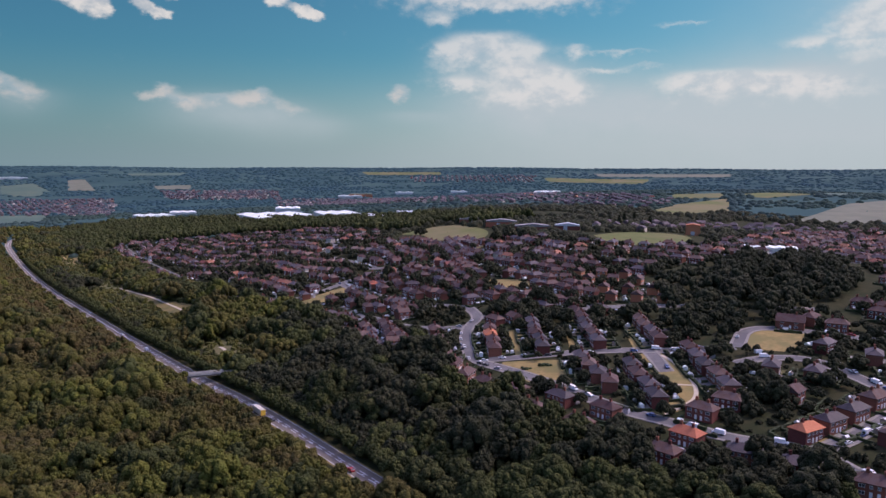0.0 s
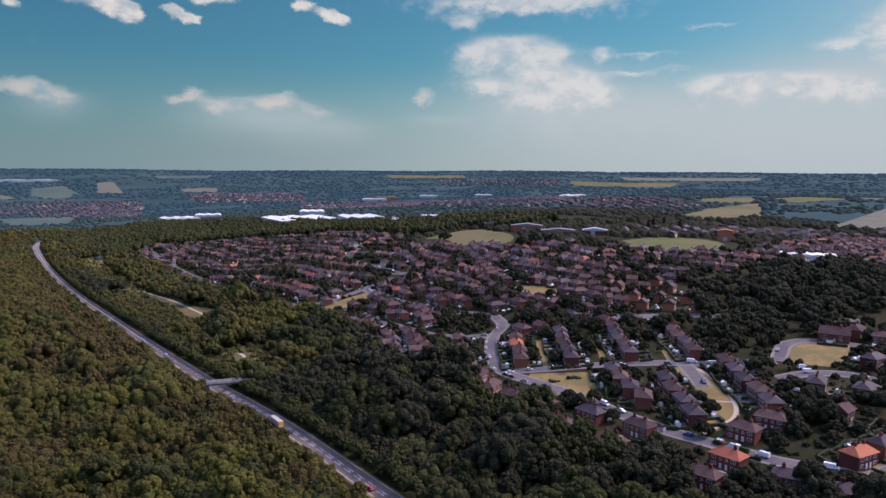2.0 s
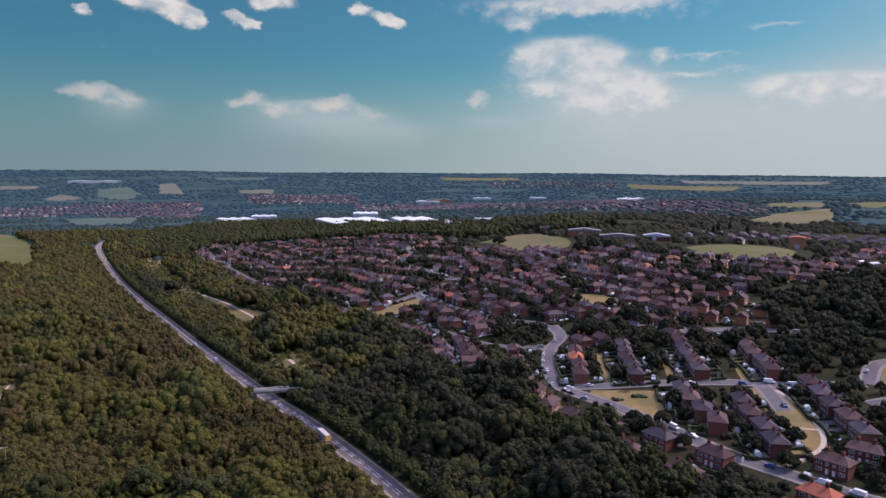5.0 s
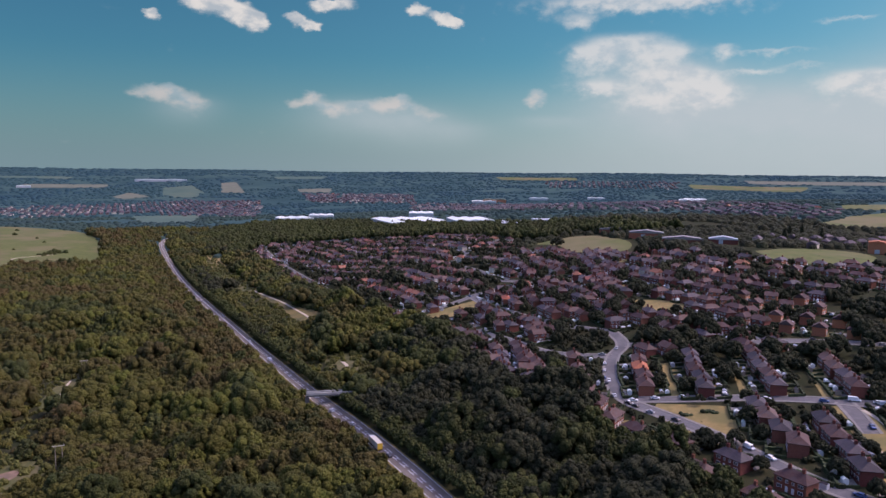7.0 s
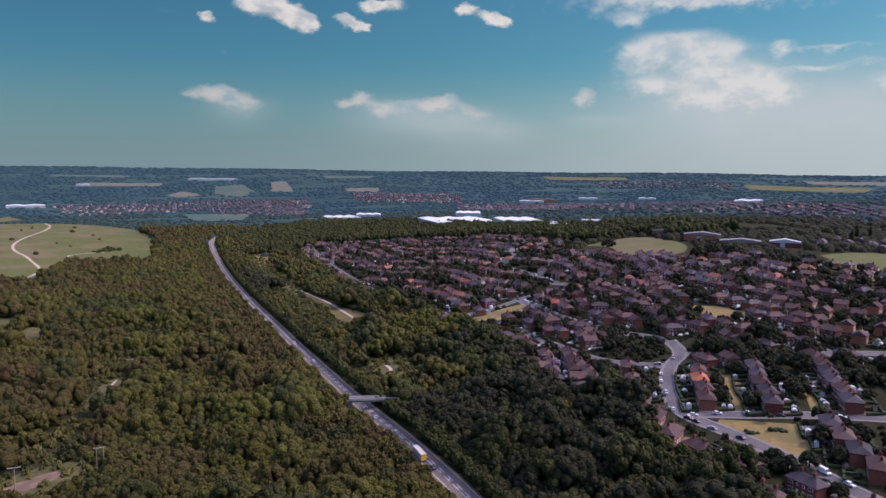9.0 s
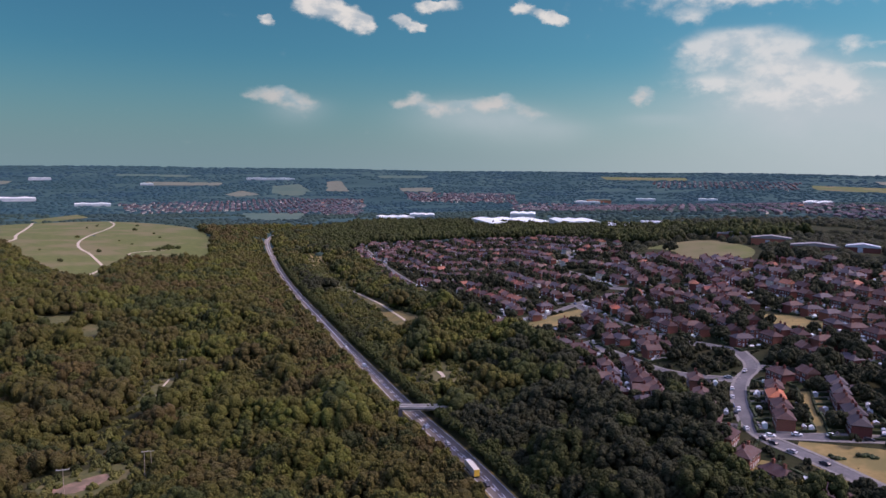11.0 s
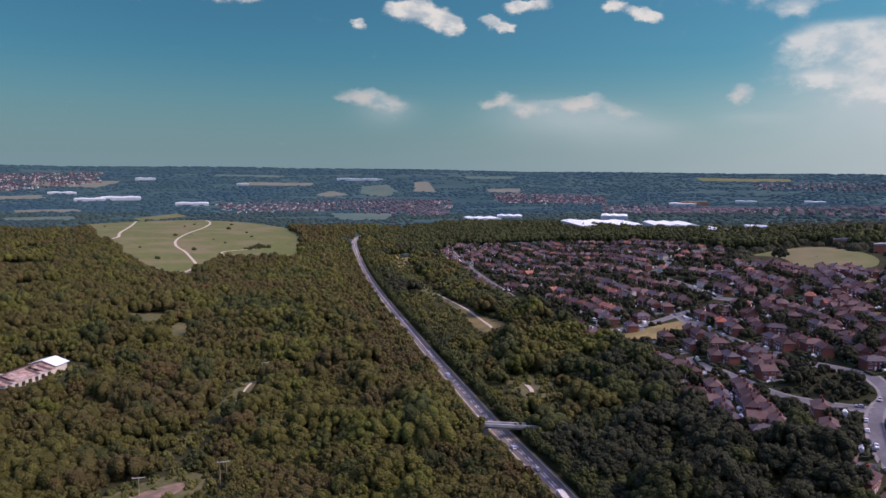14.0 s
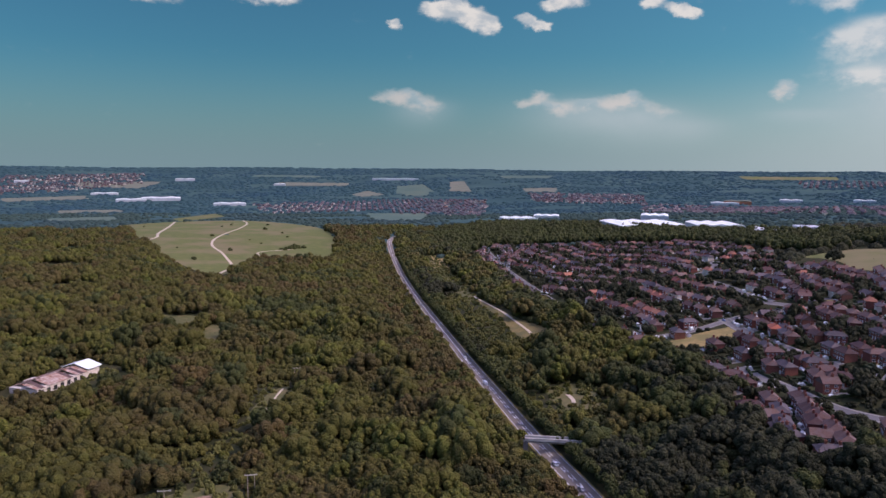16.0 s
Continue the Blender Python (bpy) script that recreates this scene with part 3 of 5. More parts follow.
for poly, mat, label in ((GREEN, "dry_grass", "sun-bleached village green among brick houses"), (SQUARE, "dry_grass", "mown dry grass square beside a street"),
                         (LOOPGREEN, "dry_grass", "curving dry green with a footpath round it"), (FIELD, "field", "flat green playing field behind the estate"),
                         (FIELD2, "field", "long green playing field with a hedge"), (TRIG, "dry_grass", "dry triangular green at a street corner"),
                         (GARDEN3, "dry_grass", "small scorched green between houses"), (CLEARING, "gold_grass", "golden grass clearing at the edge of the wood"),
                         (HILL, "field", "wide grassy hilltop crossed by footpaths"), (GOLD, "dry_grass", "golden grass glade in the wood"), (WAYSIDE, "grass", "rough grass strip beside the wood")):
    patch("meadow" if mat != "field" else "grass_field", poly, 0.13, M[mat], 8.0 if mat == "field" else 4.0, label, "grass", mat == "dry_grass" and poly is not CLEARING)
STRIPS = (((46, 446), (44, 396)), ((81, 440), (77, 394)), ((115, 433), (111, 386)))
for a, b in STRIPS:
    new_strip = strip("grass_strip", [a, ((a[0] + b[0]) / 2, (a[1] + b[1]) / 2), b], 8.0, 0.2, M["dry_grass"], 4.0)
    tagged(new("grass_strip", new_strip), "straight strip of dry grass between garden hedges", "grass", kind="structure")
FOOTPATHS = [([(-1120, 872), (-1055, 905), (-1082, 949), (-1105, 986), (-1163, 1031), (-1280, 1156), (-1433, 1304)], 5),
             ([(-640, 690), (-708, 741), (-727, 775), (-747, 810), (-768, 836), (-831, 884), (-880, 922), (-916, 942), (-958, 974), (-1012, 1030), (-1083, 1129), (-1144, 1229), (-1255, 1369), (-1352, 1449)], 4.2),
             ([(-800, 930), (-846, 960), (-838, 1004), (-830, 1044)], 3.0), ([(-372, 800), (-349, 773), (-298, 714), (-285, 696), (-258, 660), (-237, 632), (-222, 604), (-218, 596)], 2.3),
             ([(-158, 488), (-151, 479), (-148, 470), (-147, 463)], 2.2), ([(-305, 400), (-312, 414), (-322, 431), (-327, 442)], 1.4), ([(118, 372), (121, 362), (122, 341), (120, 324), (115, 311), (106, 304), (97, 298)], 2.0), ([(110, 331), (121, 327)], 1.4)]
for line, w in FOOTPATHS:
    tagged(new("footpath", strip("footpath", line, w, 0.34, M["path"], 5.0)), "pale trodden footpath", "path", kind="structure")
for poly in ([(-331, 452), (-318, 436), (-302, 392), (-310, 390), (-330, 430)], [(-278, 278), (-266, 328), (-238, 322), (-236, 283)], [(-505, 548), (-478, 566), (-443, 500), (-470, 488)],
             [(-180, 508), (-150, 508), (-132, 470), (-138, 450), (-158, 464)], [(-192, 542), (-163, 532), (-170, 506), (-198, 516)]):
    patch("meadow", poly, 0.12, M["grass"], 5.0, "rough grass clearing in the scrub", "grass")
patch("bare_earth", [(-268, 290), (-256, 318), (-248, 311), (-252, 294)], 0.15, M["dirt"], 4.0, "bare reddish earth at the edge of the scrub", "earth")


# open heath and bare ground beyond the wood, beside the hill
HEATH = [[(-1050, 752), (-1036, 790), (-962, 748), (-984, 712)], [(-1250, 800), (-1180, 880), (-1110, 850), (-1160, 770)], [(-1380, 960), (-1300, 1050), (-1230, 1010), (-1300, 910)], [(-1150, 640), (-1110, 700), (-1040, 670), (-1080, 610)],
         [(-900, 640), (-870, 690), (-820, 660), (-850, 610)], [(-1420, 700), (-1340, 780), (-1280, 740), (-1350, 650)], [(-760, 560), (-730, 600), (-690, 575), (-715, 535)], [(-566, 540), (-530, 572), (-500, 530), (-530, 505)]]
for i, poly in enumerate(HEATH):
    patch("bare_earth" if i == 0 else "heath", poly, 0.14, M["path" if i == 0 else "grass" if i % 2 else "rough"], 8.0, "bare pale earth in a gap of the wood" if i == 0 else "open rough heath beyond the wood", "earth" if i == 0 else "grass")

# fields far out, in the valley and on the slopes behind it
FAR_FIELDS = [[(-1833, 2946), (-1715, 3035), (-1594, 2815), (-1687, 2762)], [(-1890, 2652), (-1927, 2825), (-1779, 2752), (-1803, 2605)], [(-1335, 1961), (-1162, 2075), (-977, 1718), (-1087, 1661)],
              [(344, 1193), (447, 1345), (587, 1453), (494, 1221), (373, 1148)], [(514, 1589), (635, 1605), (581, 1468), (472, 1456)], [(554, 1114), (758, 1326), (900, 1400), (720, 1060)]]
FAR_FIELDS += [[(-2938, 2020), (-3040, 2170), (-2816, 2423), (-2697, 2203)], [(-1533, 1381), (-1640, 1626), (-1518, 1552), (-1424, 1313)], [(-1752, 1178), (-1715, 1341), (-1568, 1248), (-1648, 1126)],
               [(-2614, 1551), (-2599, 1865), (-2458, 1791), (-2494, 1484)], [(-1902, 3041), (-1829, 3168), (-1636, 2952), (-1759, 2810)], [(-1745, 3297), (-1697, 3358), (-1485, 3029), (-1592, 3003)]]
FAR_FIELDS += [[(-1647, 3667), (-1417, 3920), (-1381, 3737), (-1588, 3598)], [(-479, 4170), (-15, 4205), (-14, 3980), (-428, 3998)], [(531, 3798), (1087, 3734), (994, 3509), (531, 3592)],
               [(857, 4057), (1586, 3868), (1501, 3730), (854, 3896)], [(-1329, 3241), (-1184, 3343), (-1127, 3146), (-1256, 3121)], [(641, 1558), (760, 1640), (828, 1558), (653, 1445)]]
FAR_FIELDS += [[(830, 1640), (980, 1700), (960, 1560), (850, 1520)], [(-2400, 2750), (-2150, 3000), (-2100, 2900), (-2330, 2650)], [(-2700, 2900), (-2450, 3150), (-2400, 3050), (-2640, 2820)], [(-2050, 1400), (-1980, 1560), (-1850, 1480), (-1930, 1330)]]
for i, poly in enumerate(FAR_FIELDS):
    kind = ("hazy_field", "straw", "hazy_field", "field", "field", "straw", "straw", "field", "hazy_field", "straw")[i % 10]
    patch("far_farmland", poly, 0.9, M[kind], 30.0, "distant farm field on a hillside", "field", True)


# ---- houses ----
def hip_roof(w, d, eave, ridge, over=0.45, gable=False):
    a, b = w / 2 + over, d / 2 + over
    k = (w / 2 + (0.05 if gable else 0)) if gable else max(0.6, w / 2 - d * 0.36)
    v = [(-a, -b, eave - 0.1), (a, -b, eave - 0.1), (a, b, eave - 0.1), (-a, b, eave - 0.1), (-a, -b, eave + 0.1), (a, -b, eave + 0.1), (a, b, eave + 0.1), (-a, b, eave + 0.1), (-k, 0, ridge), (k, 0, ridge)]
    f = [(3, 2, 1, 0), (0, 1, 5, 4), (1, 2, 6, 5), (2, 3, 7, 6), (3, 0, 4, 7), (4, 5, 9, 8), (6, 7, 8, 9), (5, 6, 9), (7, 4, 8)]
    return v, f


def window_mesh(w, h, name):
    """One connected piece: a proud white frame with a middle bar round two recessed panes."""
    t = 0.11
    xs, zs = (-w / 2, -w / 2 + t, -t / 2, t / 2, w / 2 - t, w / 2), (0, t, h - t, h)
    v = [(x, -0.1, z) for z in zs for x in xs] + [(x, 0.02, z) for z in (0, h) for x in (-w / 2, w / 2)]
    f, idx = [], []
    for j in range(3):
        for i in range(5):
            f.append((j * 6 + i, j * 6 + i + 1, (j + 1) * 6 + i + 1, (j + 1) * 6 + i)), idx.append(1 if j == 1 and i in (1, 3) else 0)
    f += [(24, 25, 5, 4, 3, 2, 1, 0), (25, 27, 23, 17, 11, 5), (27, 26, 18, 19, 20, 21, 22, 23), (26, 24, 0, 6, 12, 18)]
    return mesh_data(name, v, f, [M["pvc"], M["glass"]], idx + [0] * 4)


WINDOW, SMALL_WINDOW = window_mesh(1.9, 1.25, "window"), window_mesh(1.0, 1.1, "window")


def house(w, d, eave, ridge, wall, roof, label, gable=False, double=True):
    """A house with its walls, roof, chimneys, windows and doors, at the origin, its long side along x."""
    h = tagged(new("house", None), label, "house")
    if gable:
        bm = bmesh.new()
        box(bm, -w / 2, -d / 2, -1.5, w / 2, d / 2, eave)
        for s in (-1, 1):
            a = [bm.verts.new((s * w / 2, y, z)) for y, z in ((-d / 2, eave), (d / 2, eave), (0, ridge - 0.1))]
            bm.faces.new(a)
    else:
        bm = boxes((-w / 2, -d / 2, -1.5, w / 2, d / 2, eave))
    part("wall", bm, M[wall], h)
    v, f = hip_roof(w, d, eave, ridge, gable=gable)
    part("roof", mesh_data("roof", v, f, [M[roof]]), None, h)
    for x in ((-w * 0.22, w * 0.22) if double else (w * 0.2,)):
        c = boxes((x - 0.5, -0.45, eave + 0.6, x + 0.5, 0.45, ridge + 1.1), (x - 0.58, -0.53, ridge + 1.1, x + 0.58, 0.53, ridge + 1.25), (x - 0.35, -0.15, ridge + 1.25, x - 0.1, 0.15, ridge + 1.6), (x + 0.1, -0.15, ridge + 1.25, x + 0.35, 0.15, ridge + 1.6))
        part("chimney", c, M["brick"], h)
    for side in (-1, 1):
        for x in ((-w * 0.33, -w * 0.1, w * 0.1, w * 0.33) if double else (-w * 0.28, w * 0.22)):
            for z in (0.8, 3.2):
                if z < 1 and side < 0 and abs(x) < w * 0.2 and double:
                    continue
                o = part("window", WINDOW if abs(x) > w * 0.2 else SMALL_WINDOW, None, h)
                o.matrix_basis = pose(x, side * d / 2, z, 0, 0, 0 if side < 0 else 180)
    for x in ((-w * 0.1, w * 0.1) if double else (w * 0.02,)):
        o = part("door", boxes((-0.5, -0.1, 0, 0.5, 0, 2.05), (-0.42, -0.13, 0.1, 0.42, -0.1, 1.95), (0.3, -0.17, 1.0, 0.38, -0.13, 1.1)), M["pvc"], h)
        o.matrix_basis = pose(x, -d / 2, 0)
    return h


KINDS = dict(
    brown=house(11.8, 7.4, 4.9, 7.5, "brick", "tile_brown", "red brick semi-detached house with a hipped brown tile roof"),
    grey=house(11.8, 7.4, 4.9, 7.4, "brick", "tile_grey", "red brick semi-detached house with a hipped grey slate roof"),
    red=house(11.5, 7.4, 4.9, 7.6, "brick", "tile_red", "brick semi-detached house with a new orange-red tile roof"),
    gabled=house(9.0, 7.2, 4.9, 7.8, "brick", "tile_brown", "red brick house with a gabled brown tile roof", True, False),
    modern=house(8.0, 7.2, 4.8, 7.5, "brick_bright", "tile_brown", "newer orange brick house with a gabled roof", True, False),
    long=house(16.0, 7.4, 4.9, 7.6, "brick", "tile_grey", "long brick terrace block with a hipped grey roof"),
    shop=house(15.0, 10.0, 4.2, 8.0, "brick", "tile_brown", "dark red brick building with a steep brown roof", True, False))
USED = {}
HOMES = []          # places taken by houses: x, y, turn


def put_house(kind, x, y, turn):
    m = pose(x, y, at(x, y) + 0.1, 0, 0, turn)
    if kind not in USED:
        KINDS[kind].matrix_basis = m
        USED[kind] = 1
    else:
        copy_thing(KINDS[kind], m)["group"] = "houses of the estate"
    HOMES.append((x, y, turn))


# the houses that stand nearest, street by street
for kind, x, y, turn in (("brown", 41, 311, -50), ("grey", 55, 320, -50), ("brown", 58, 290, -48), ("brown", 72, 302, -48), ("brown", 84, 258, -45), ("red", 97, 270, -48),
                         ("grey", 112, 252, -30), ("grey", 126, 240, -28), ("brown", 144, 224, -35), ("brown", 160, 206, -40)):
    put_house(kind, x, y, turn)
for kind, x, y, turn in (("brown", 111, 292, -45), ("brown", 125, 300, -35), ("red", 142, 266, 30), ("grey", 155, 273, 30), ("grey", 169, 281, 32), ("brown", 184, 292, 34),
                         ("brown", 172, 258, 32), ("grey", 190, 268, 32), ("brown", 208, 280, 33)):
    put_house(kind, x, y, turn)
for x, y0, n, step, turn, kinds in ((97, 311, 4, 14.0, 91, ("grey", "grey", "brown")), (132, 317, 5, 13.5, 88, ("grey", "brown", "grey")), (57, 397, 5, 12.6, 90, ("grey", "grey", "brown")),
                                    (89, 397, 5, 12.6, 90, ("grey", "brown", "grey")), (122, 392, 4, 12.6, 88, ("brown", "grey", "brown")), (30, 403, 4, 13.0, 92, ("brown", "brown", "red"))):
    for i in range(n):
        put_house(kinds[i % 3], x + 0.6 * math.sin(i * 2.1), y0 + i * step, turn + 3 * math.sin(i * 1.7))
for kind, x, y, turn in (("grey", 75, 372, 86), ("brown", 76, 359, 84), ("grey", 78, 346, 82), ("brown", 81, 333, 78)):
    put_house(kind, x, y, turn)
for kind, x, y, turn in (("brown", -3, 432, 88), ("brown", -1, 416, 86), ("brown", 1, 400, 82), ("brown", 6, 382, 70), ("brown", 12, 364, 66), ("brown", 22, 348, -50), ("brown", 36, 336, -50),
                         ("grey", 160, 335, 60), ("grey", 176, 325, 50), ("grey", 200, 362, 40), ("shop", 203, 405, -30), ("brown", 224, 394, -30), ("grey", 214, 342, 60), ("brown", 216, 322, 70)):
    put_house(kind, x, y, turn)
for i in range(8):
    put_house("modern", 96 + 17 * (i % 4) + 3 * (i // 4), 590 - 9 * (i % 4) - 26 * (i // 4), -20 + 75 * (i % 2))
for i in range(6):
    put_house("modern", 120 + 16 * (i % 3), 520 - 8 * (i % 3) - 24 * (i // 3), 65)


def close_to(x, y, lines, d):
    return any(off_line(np.array([x]), np.array([y]), l)[0][0] < d for l in lines)


# rows that follow the long streets of the estate
rng = random.Random(5)
ESTATE = [(-15, 405), (-58, 452), (-75, 505), (-110, 550), (-170, 618), (-251, 707), (-477, 1054), (-546, 1134), (-556, 1230), (-386, 1235), (-208, 1154), (-80, 975), (-60, 870),
          (48, 800), (134, 784), (180, 720), (272, 720), (420, 900), (628, 1008), (560, 760), (470, 560), (330, 370), (262, 322), (245, 380), (262, 440), (320, 500), (372, 630), (310, 660), (215, 605), (150, 560), (130, 440), (40, 460)]
CORE = [(20, 345), (52, 290), (80, 262), (118, 240), (190, 190), (262, 322), (245, 380), (215, 420), (130, 440), (0, 440)]
GREENS = [GREEN, SQUARE, LOOPGREEN, FIELD, FIELD2, TRIG, GARDEN3] + [[(a[0] - 5, a[1]), (a[0] + 5, a[1]), (b[0] + 5, b[1]), (b[0] - 5, b[1])] for a, b in STRIPS]
BEFORE = [[(-70, 900), (-20, 800), (50, 780), (70, 870), (0, 990)], [(160, 700), (240, 690), (310, 740), (300, 850), (165, 830)]]      # thinned of trees to fit the camera's view of the playing fields
ux, uy = 0.53, -0.85
spots = []
for row_i in range(-7, 52):
    for col in range(-60, 50):
        a, b = col * 14.5 + (row_i % 2) * 7 + rng.uniform(-2, 2), row_i * 20.0 + (3 if row_i % 2 else -3) + rng.uniform(-1, 1)
        bend = 40 * math.sin(a / 150 + row_i * 0.22) + 8 * math.sin(a / 37 + row_i)
        x, y = -250 + ux * a - uy * (b + bend), 720 + uy * a + ux * (b + bend)
        spots.append((x, y, math.degrees(math.atan2(uy, ux)) + math.degrees(40 / 150 * math.cos(a / 150 + row_i * 0.22)) + rng.uniform(-14, 14) + (90 if rng.random() < 0.3 else 0)))
P = np.array(spots)
ok = inside(P[:, 0], P[:, 1], ESTATE) | inside(P[:, 0], P[:, 1], [(118, 240), (190, 190), (262, 322), (245, 380), (215, 420), (152, 420), (150, 300)])
for g_ in GREENS:
    ok &= ~inside(P[:, 0], P[:, 1], g_)
for line in STREETS:
    ok &= off_line(P[:, 0], P[:, 1], line)[0] > 8.5
for hx, hy, ht in HOMES:
    ok &= np.hypot(P[:, 0] - hx, P[:, 1] - hy) > 13
P = P[ok]
keep = np.array([rng.random() < 0.8 for _ in P])
P = P[keep]
order = np.argsort(np.hypot(P[:, 0], P[:, 1] - 60))
NEAR, FAR = P[order[:190]], P[order[190:]]
for x, y, turn in NEAR:
    put_house(rng.choice(["brown", "brown", "brown", "grey", "grey", "gabled", "red" if rng.random() < 0.12 else "brown"]), x, y, turn)


def house_crowd(name, places, label, far=False):
    """Houses too far off to tell apart singly: brick walls, tiled hips and window openings in one mesh."""
    v, f, idx = [], [], []
    mats = [M["crowd_brick"], M["crowd_brown"], M["crowd_grey"], M["crowd_red"], M["pvc"], M["render"]]
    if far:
        mats = [M["hazy_brick"], M["hazy_roof"], M["crowd_grey"], M["crowd_red"], M["pvc"], M["render"]]
    r = random.Random(9)
    for x, y, turn in places:
        w, d, e, k = r.uniform(9.5, 12.5), 7.3, 4.8, r.uniform(7.2, 8.0)
        gable = r.random() < 0.35
        m = pose(x, y, at(x, y), 0, 0, turn)
        o = len(v)
        v += [m @ Vector(q) for q in [(sx * w / 2, sy * d / 2, z) for z in (-1, e) for sx, sy in ((-1, -1), (1, -1), (1, 1), (-1, 1))]]
        wall = 5 if r.random() < (0.3 if far else 0.12) else 0
        for q in ((0, 1, 5, 4), (1, 2, 6, 5), (2, 3, 7, 6), (3, 0, 4, 7)):
            f.append(tuple(o + i for i in q)), idx.append(wall)
        o = len(v)
        hv, hf = hip_roof(w, d, e, k, gable=gable)
        v += [m @ Vector(q) for q in hv]
        roof = r.choices((1, 2, 3), (0.6, 0.38, 0.02) if far else (0.58, 0.34, 0.08))[0]
        for q in hf[1:]:
            f.append(tuple(o + i for i in q)), idx.append(roof)
        if not far:
            for side in (-1, 1):
                for wx in (-w * 0.3, w * 0.3):
                    for z in (1.0, 3.4):
                        o = len(v)
                        y0 = side * (d / 2 + 0.06)
                        v += [m @ Vector(q) for q in ((wx - 0.9, y0, z), (wx + 0.9, y0, z), (wx + 0.9, y0, z + 1.2), (wx - 0.9, y0, z + 1.2))]
                        f.append((o, o + 1, o + 2, o + 3)), idx.append(4)
            o = len(v)
            v += [m @ Vector((sx * 0.5 + w * 0.2, sy * 0.5, z)) for z in (e + 1, k + 1.1) for sx, sy in ((-1, -1), (1, -1), (1, 1), (-1, 1))]
            for q in ((0, 1, 5, 4), (1, 2, 6, 5), (2, 3, 7, 6), (3, 0, 4, 7), (4, 5, 6, 7)):
                f.append(tuple(o + i for i in q)), idx.append(0)
    tagged(new(name, mesh_data(name, v, f, mats, idx)), label, "houses", kind="stuff")


house_crowd("estate_houses", FAR, "crowded red brick houses with brown roofs")


# ---- trees ----
def ico():
    t = (1 + 5 ** 0.5) / 2
    v = np.array([(-1, t, 0), (1, t, 0), (-1, -t, 0), (1, -t, 0), (0, -1, t), (0, 1, t), (0, -1, -t), (0, 1, -t), (t, 0, -1), (t, 0, 1), (-t, 0, -1), (-t, 0, 1)], float)
    f = np.array([(0, 11, 5), (0, 5, 1), (0, 1, 7), (0, 7, 10), (0, 10, 11), (1, 5, 9), (5, 11, 4), (11, 10, 2), (10, 7, 6), (7, 1, 8), (3, 9, 4), (3, 4, 2), (3, 2, 6), (3, 6, 8), (3, 8, 9), (4, 9, 5), (2, 4, 11), (6, 2, 10), (8, 6, 7), (9, 8, 1)])
    return v / np.linalg.norm(v[0]), f


ICO_V, ICO_F = ico()
dice = np.random.RandomState(3)


def finer(v, f):
    """Split each triangle into four, on the unit ball."""
    v, out, seen = [tuple(p) for p in v], [], {}
    def mid(a, b):
        k = (min(a, b), max(a, b))
        if k not in seen:
            p = np.array(v[a]) + np.array(v[b])
            seen[k] = len(v)
            v.append(tuple(p / np.linalg.norm(p)))
        return seen[k]
    for a, b, c in f:
        d, e, g = mid(a, b), mid(b, c), mid(c, a)
        out += [(a, d, g), (d, b, e), (g, e, c), (d, e, g)]
    return np.array(v), np.array(out)


BALL_V, BALL_F = finer(ICO_V, ICO_F)


def crown(lobes, cards, size, fine=True):
    """A crown as triangles: rounded leafy boughs set round a dome, with sprays of leaves standing off them. One metre in radius, about 1.3 high."""
    vs, fs, n = [], [], 0
    bv, bf = (BALL_V, BALL_F) if fine else (ICO_V, ICO_F[ICO_V[ICO_F].mean(1)[:, 2] > -0.5])
    lean = dice.normal(size=2) * 0.08
    for i in range(lobes):
        h = 1 - (i + 0.4) / lobes * 0.95
        a = i * 2.4 + dice.uniform(-0.45, 0.45)
        spread = 0.76 * math.sqrt(max(0.0, 1 - (h * 0.98) ** 2)) * dice.uniform(0.8, 1.12)
        c = np.array([spread * math.cos(a) + lean[0] * h, spread * math.sin(a) + lean[1] * h, 0.12 + 0.72 * h * dice.uniform(0.85, 1.1)])
        r = (1.12 / math.sqrt(lobes) + 0.05) * dice.uniform(0.7, 1.35)
        bumps = np.array([1 + 0.3 * noise.noise(Vector(p) * 2.3 + Vector((i * 7.1, lobes, 0))) for p in bv])[:, None] * dice.uniform(0.9, 1.1, (len(bv), 1))
        vs.append(bv * r * 0.92 * bumps + c), fs.append(bf + n)
        n += len(bv)
        for _ in range(cards):
            d = dice.normal(size=3)
            d[2] = abs(d[2]) * 1.1 - 0.2
            d /= np.linalg.norm(d)
            p = c + d * r * dice.uniform(0.86, 1.1)
            nrm = d + dice.normal(size=3) * 0.4
            nrm /= np.linalg.norm(nrm)
            s = np.cross(nrm, dice.normal(size=3))
            s /= np.linalg.norm(s)
            q = np.cross(nrm, s)
            k = size * dice.uniform(0.6, 1.25)
            vs.append(np.array([p - s * k, p + q * k * 0.8 - nrm * k * 0.25, p + s * k, p - q * k * 0.8 - nrm * k * 0.25]))
            fs.append(np.array([(0, 1, 2), (0, 2, 3)]) + n)
            n += 4
    v = np.concatenate(vs)
    v[:, 2] *= 1.1
    return v, np.concatenate(fs)


FINE_CROWNS = [crown(34, 24, 0.05) for _ in range(5)]
NEAR_CROWNS = [crown(27, 10, 0.07, False) for _ in range(9)]
MID_CROWNS = [crown(12, 5, 0.1, False) for _ in range(8)]
FAR_CROWNS = [crown(5, 3, 0.16, False) for _ in range(7)]


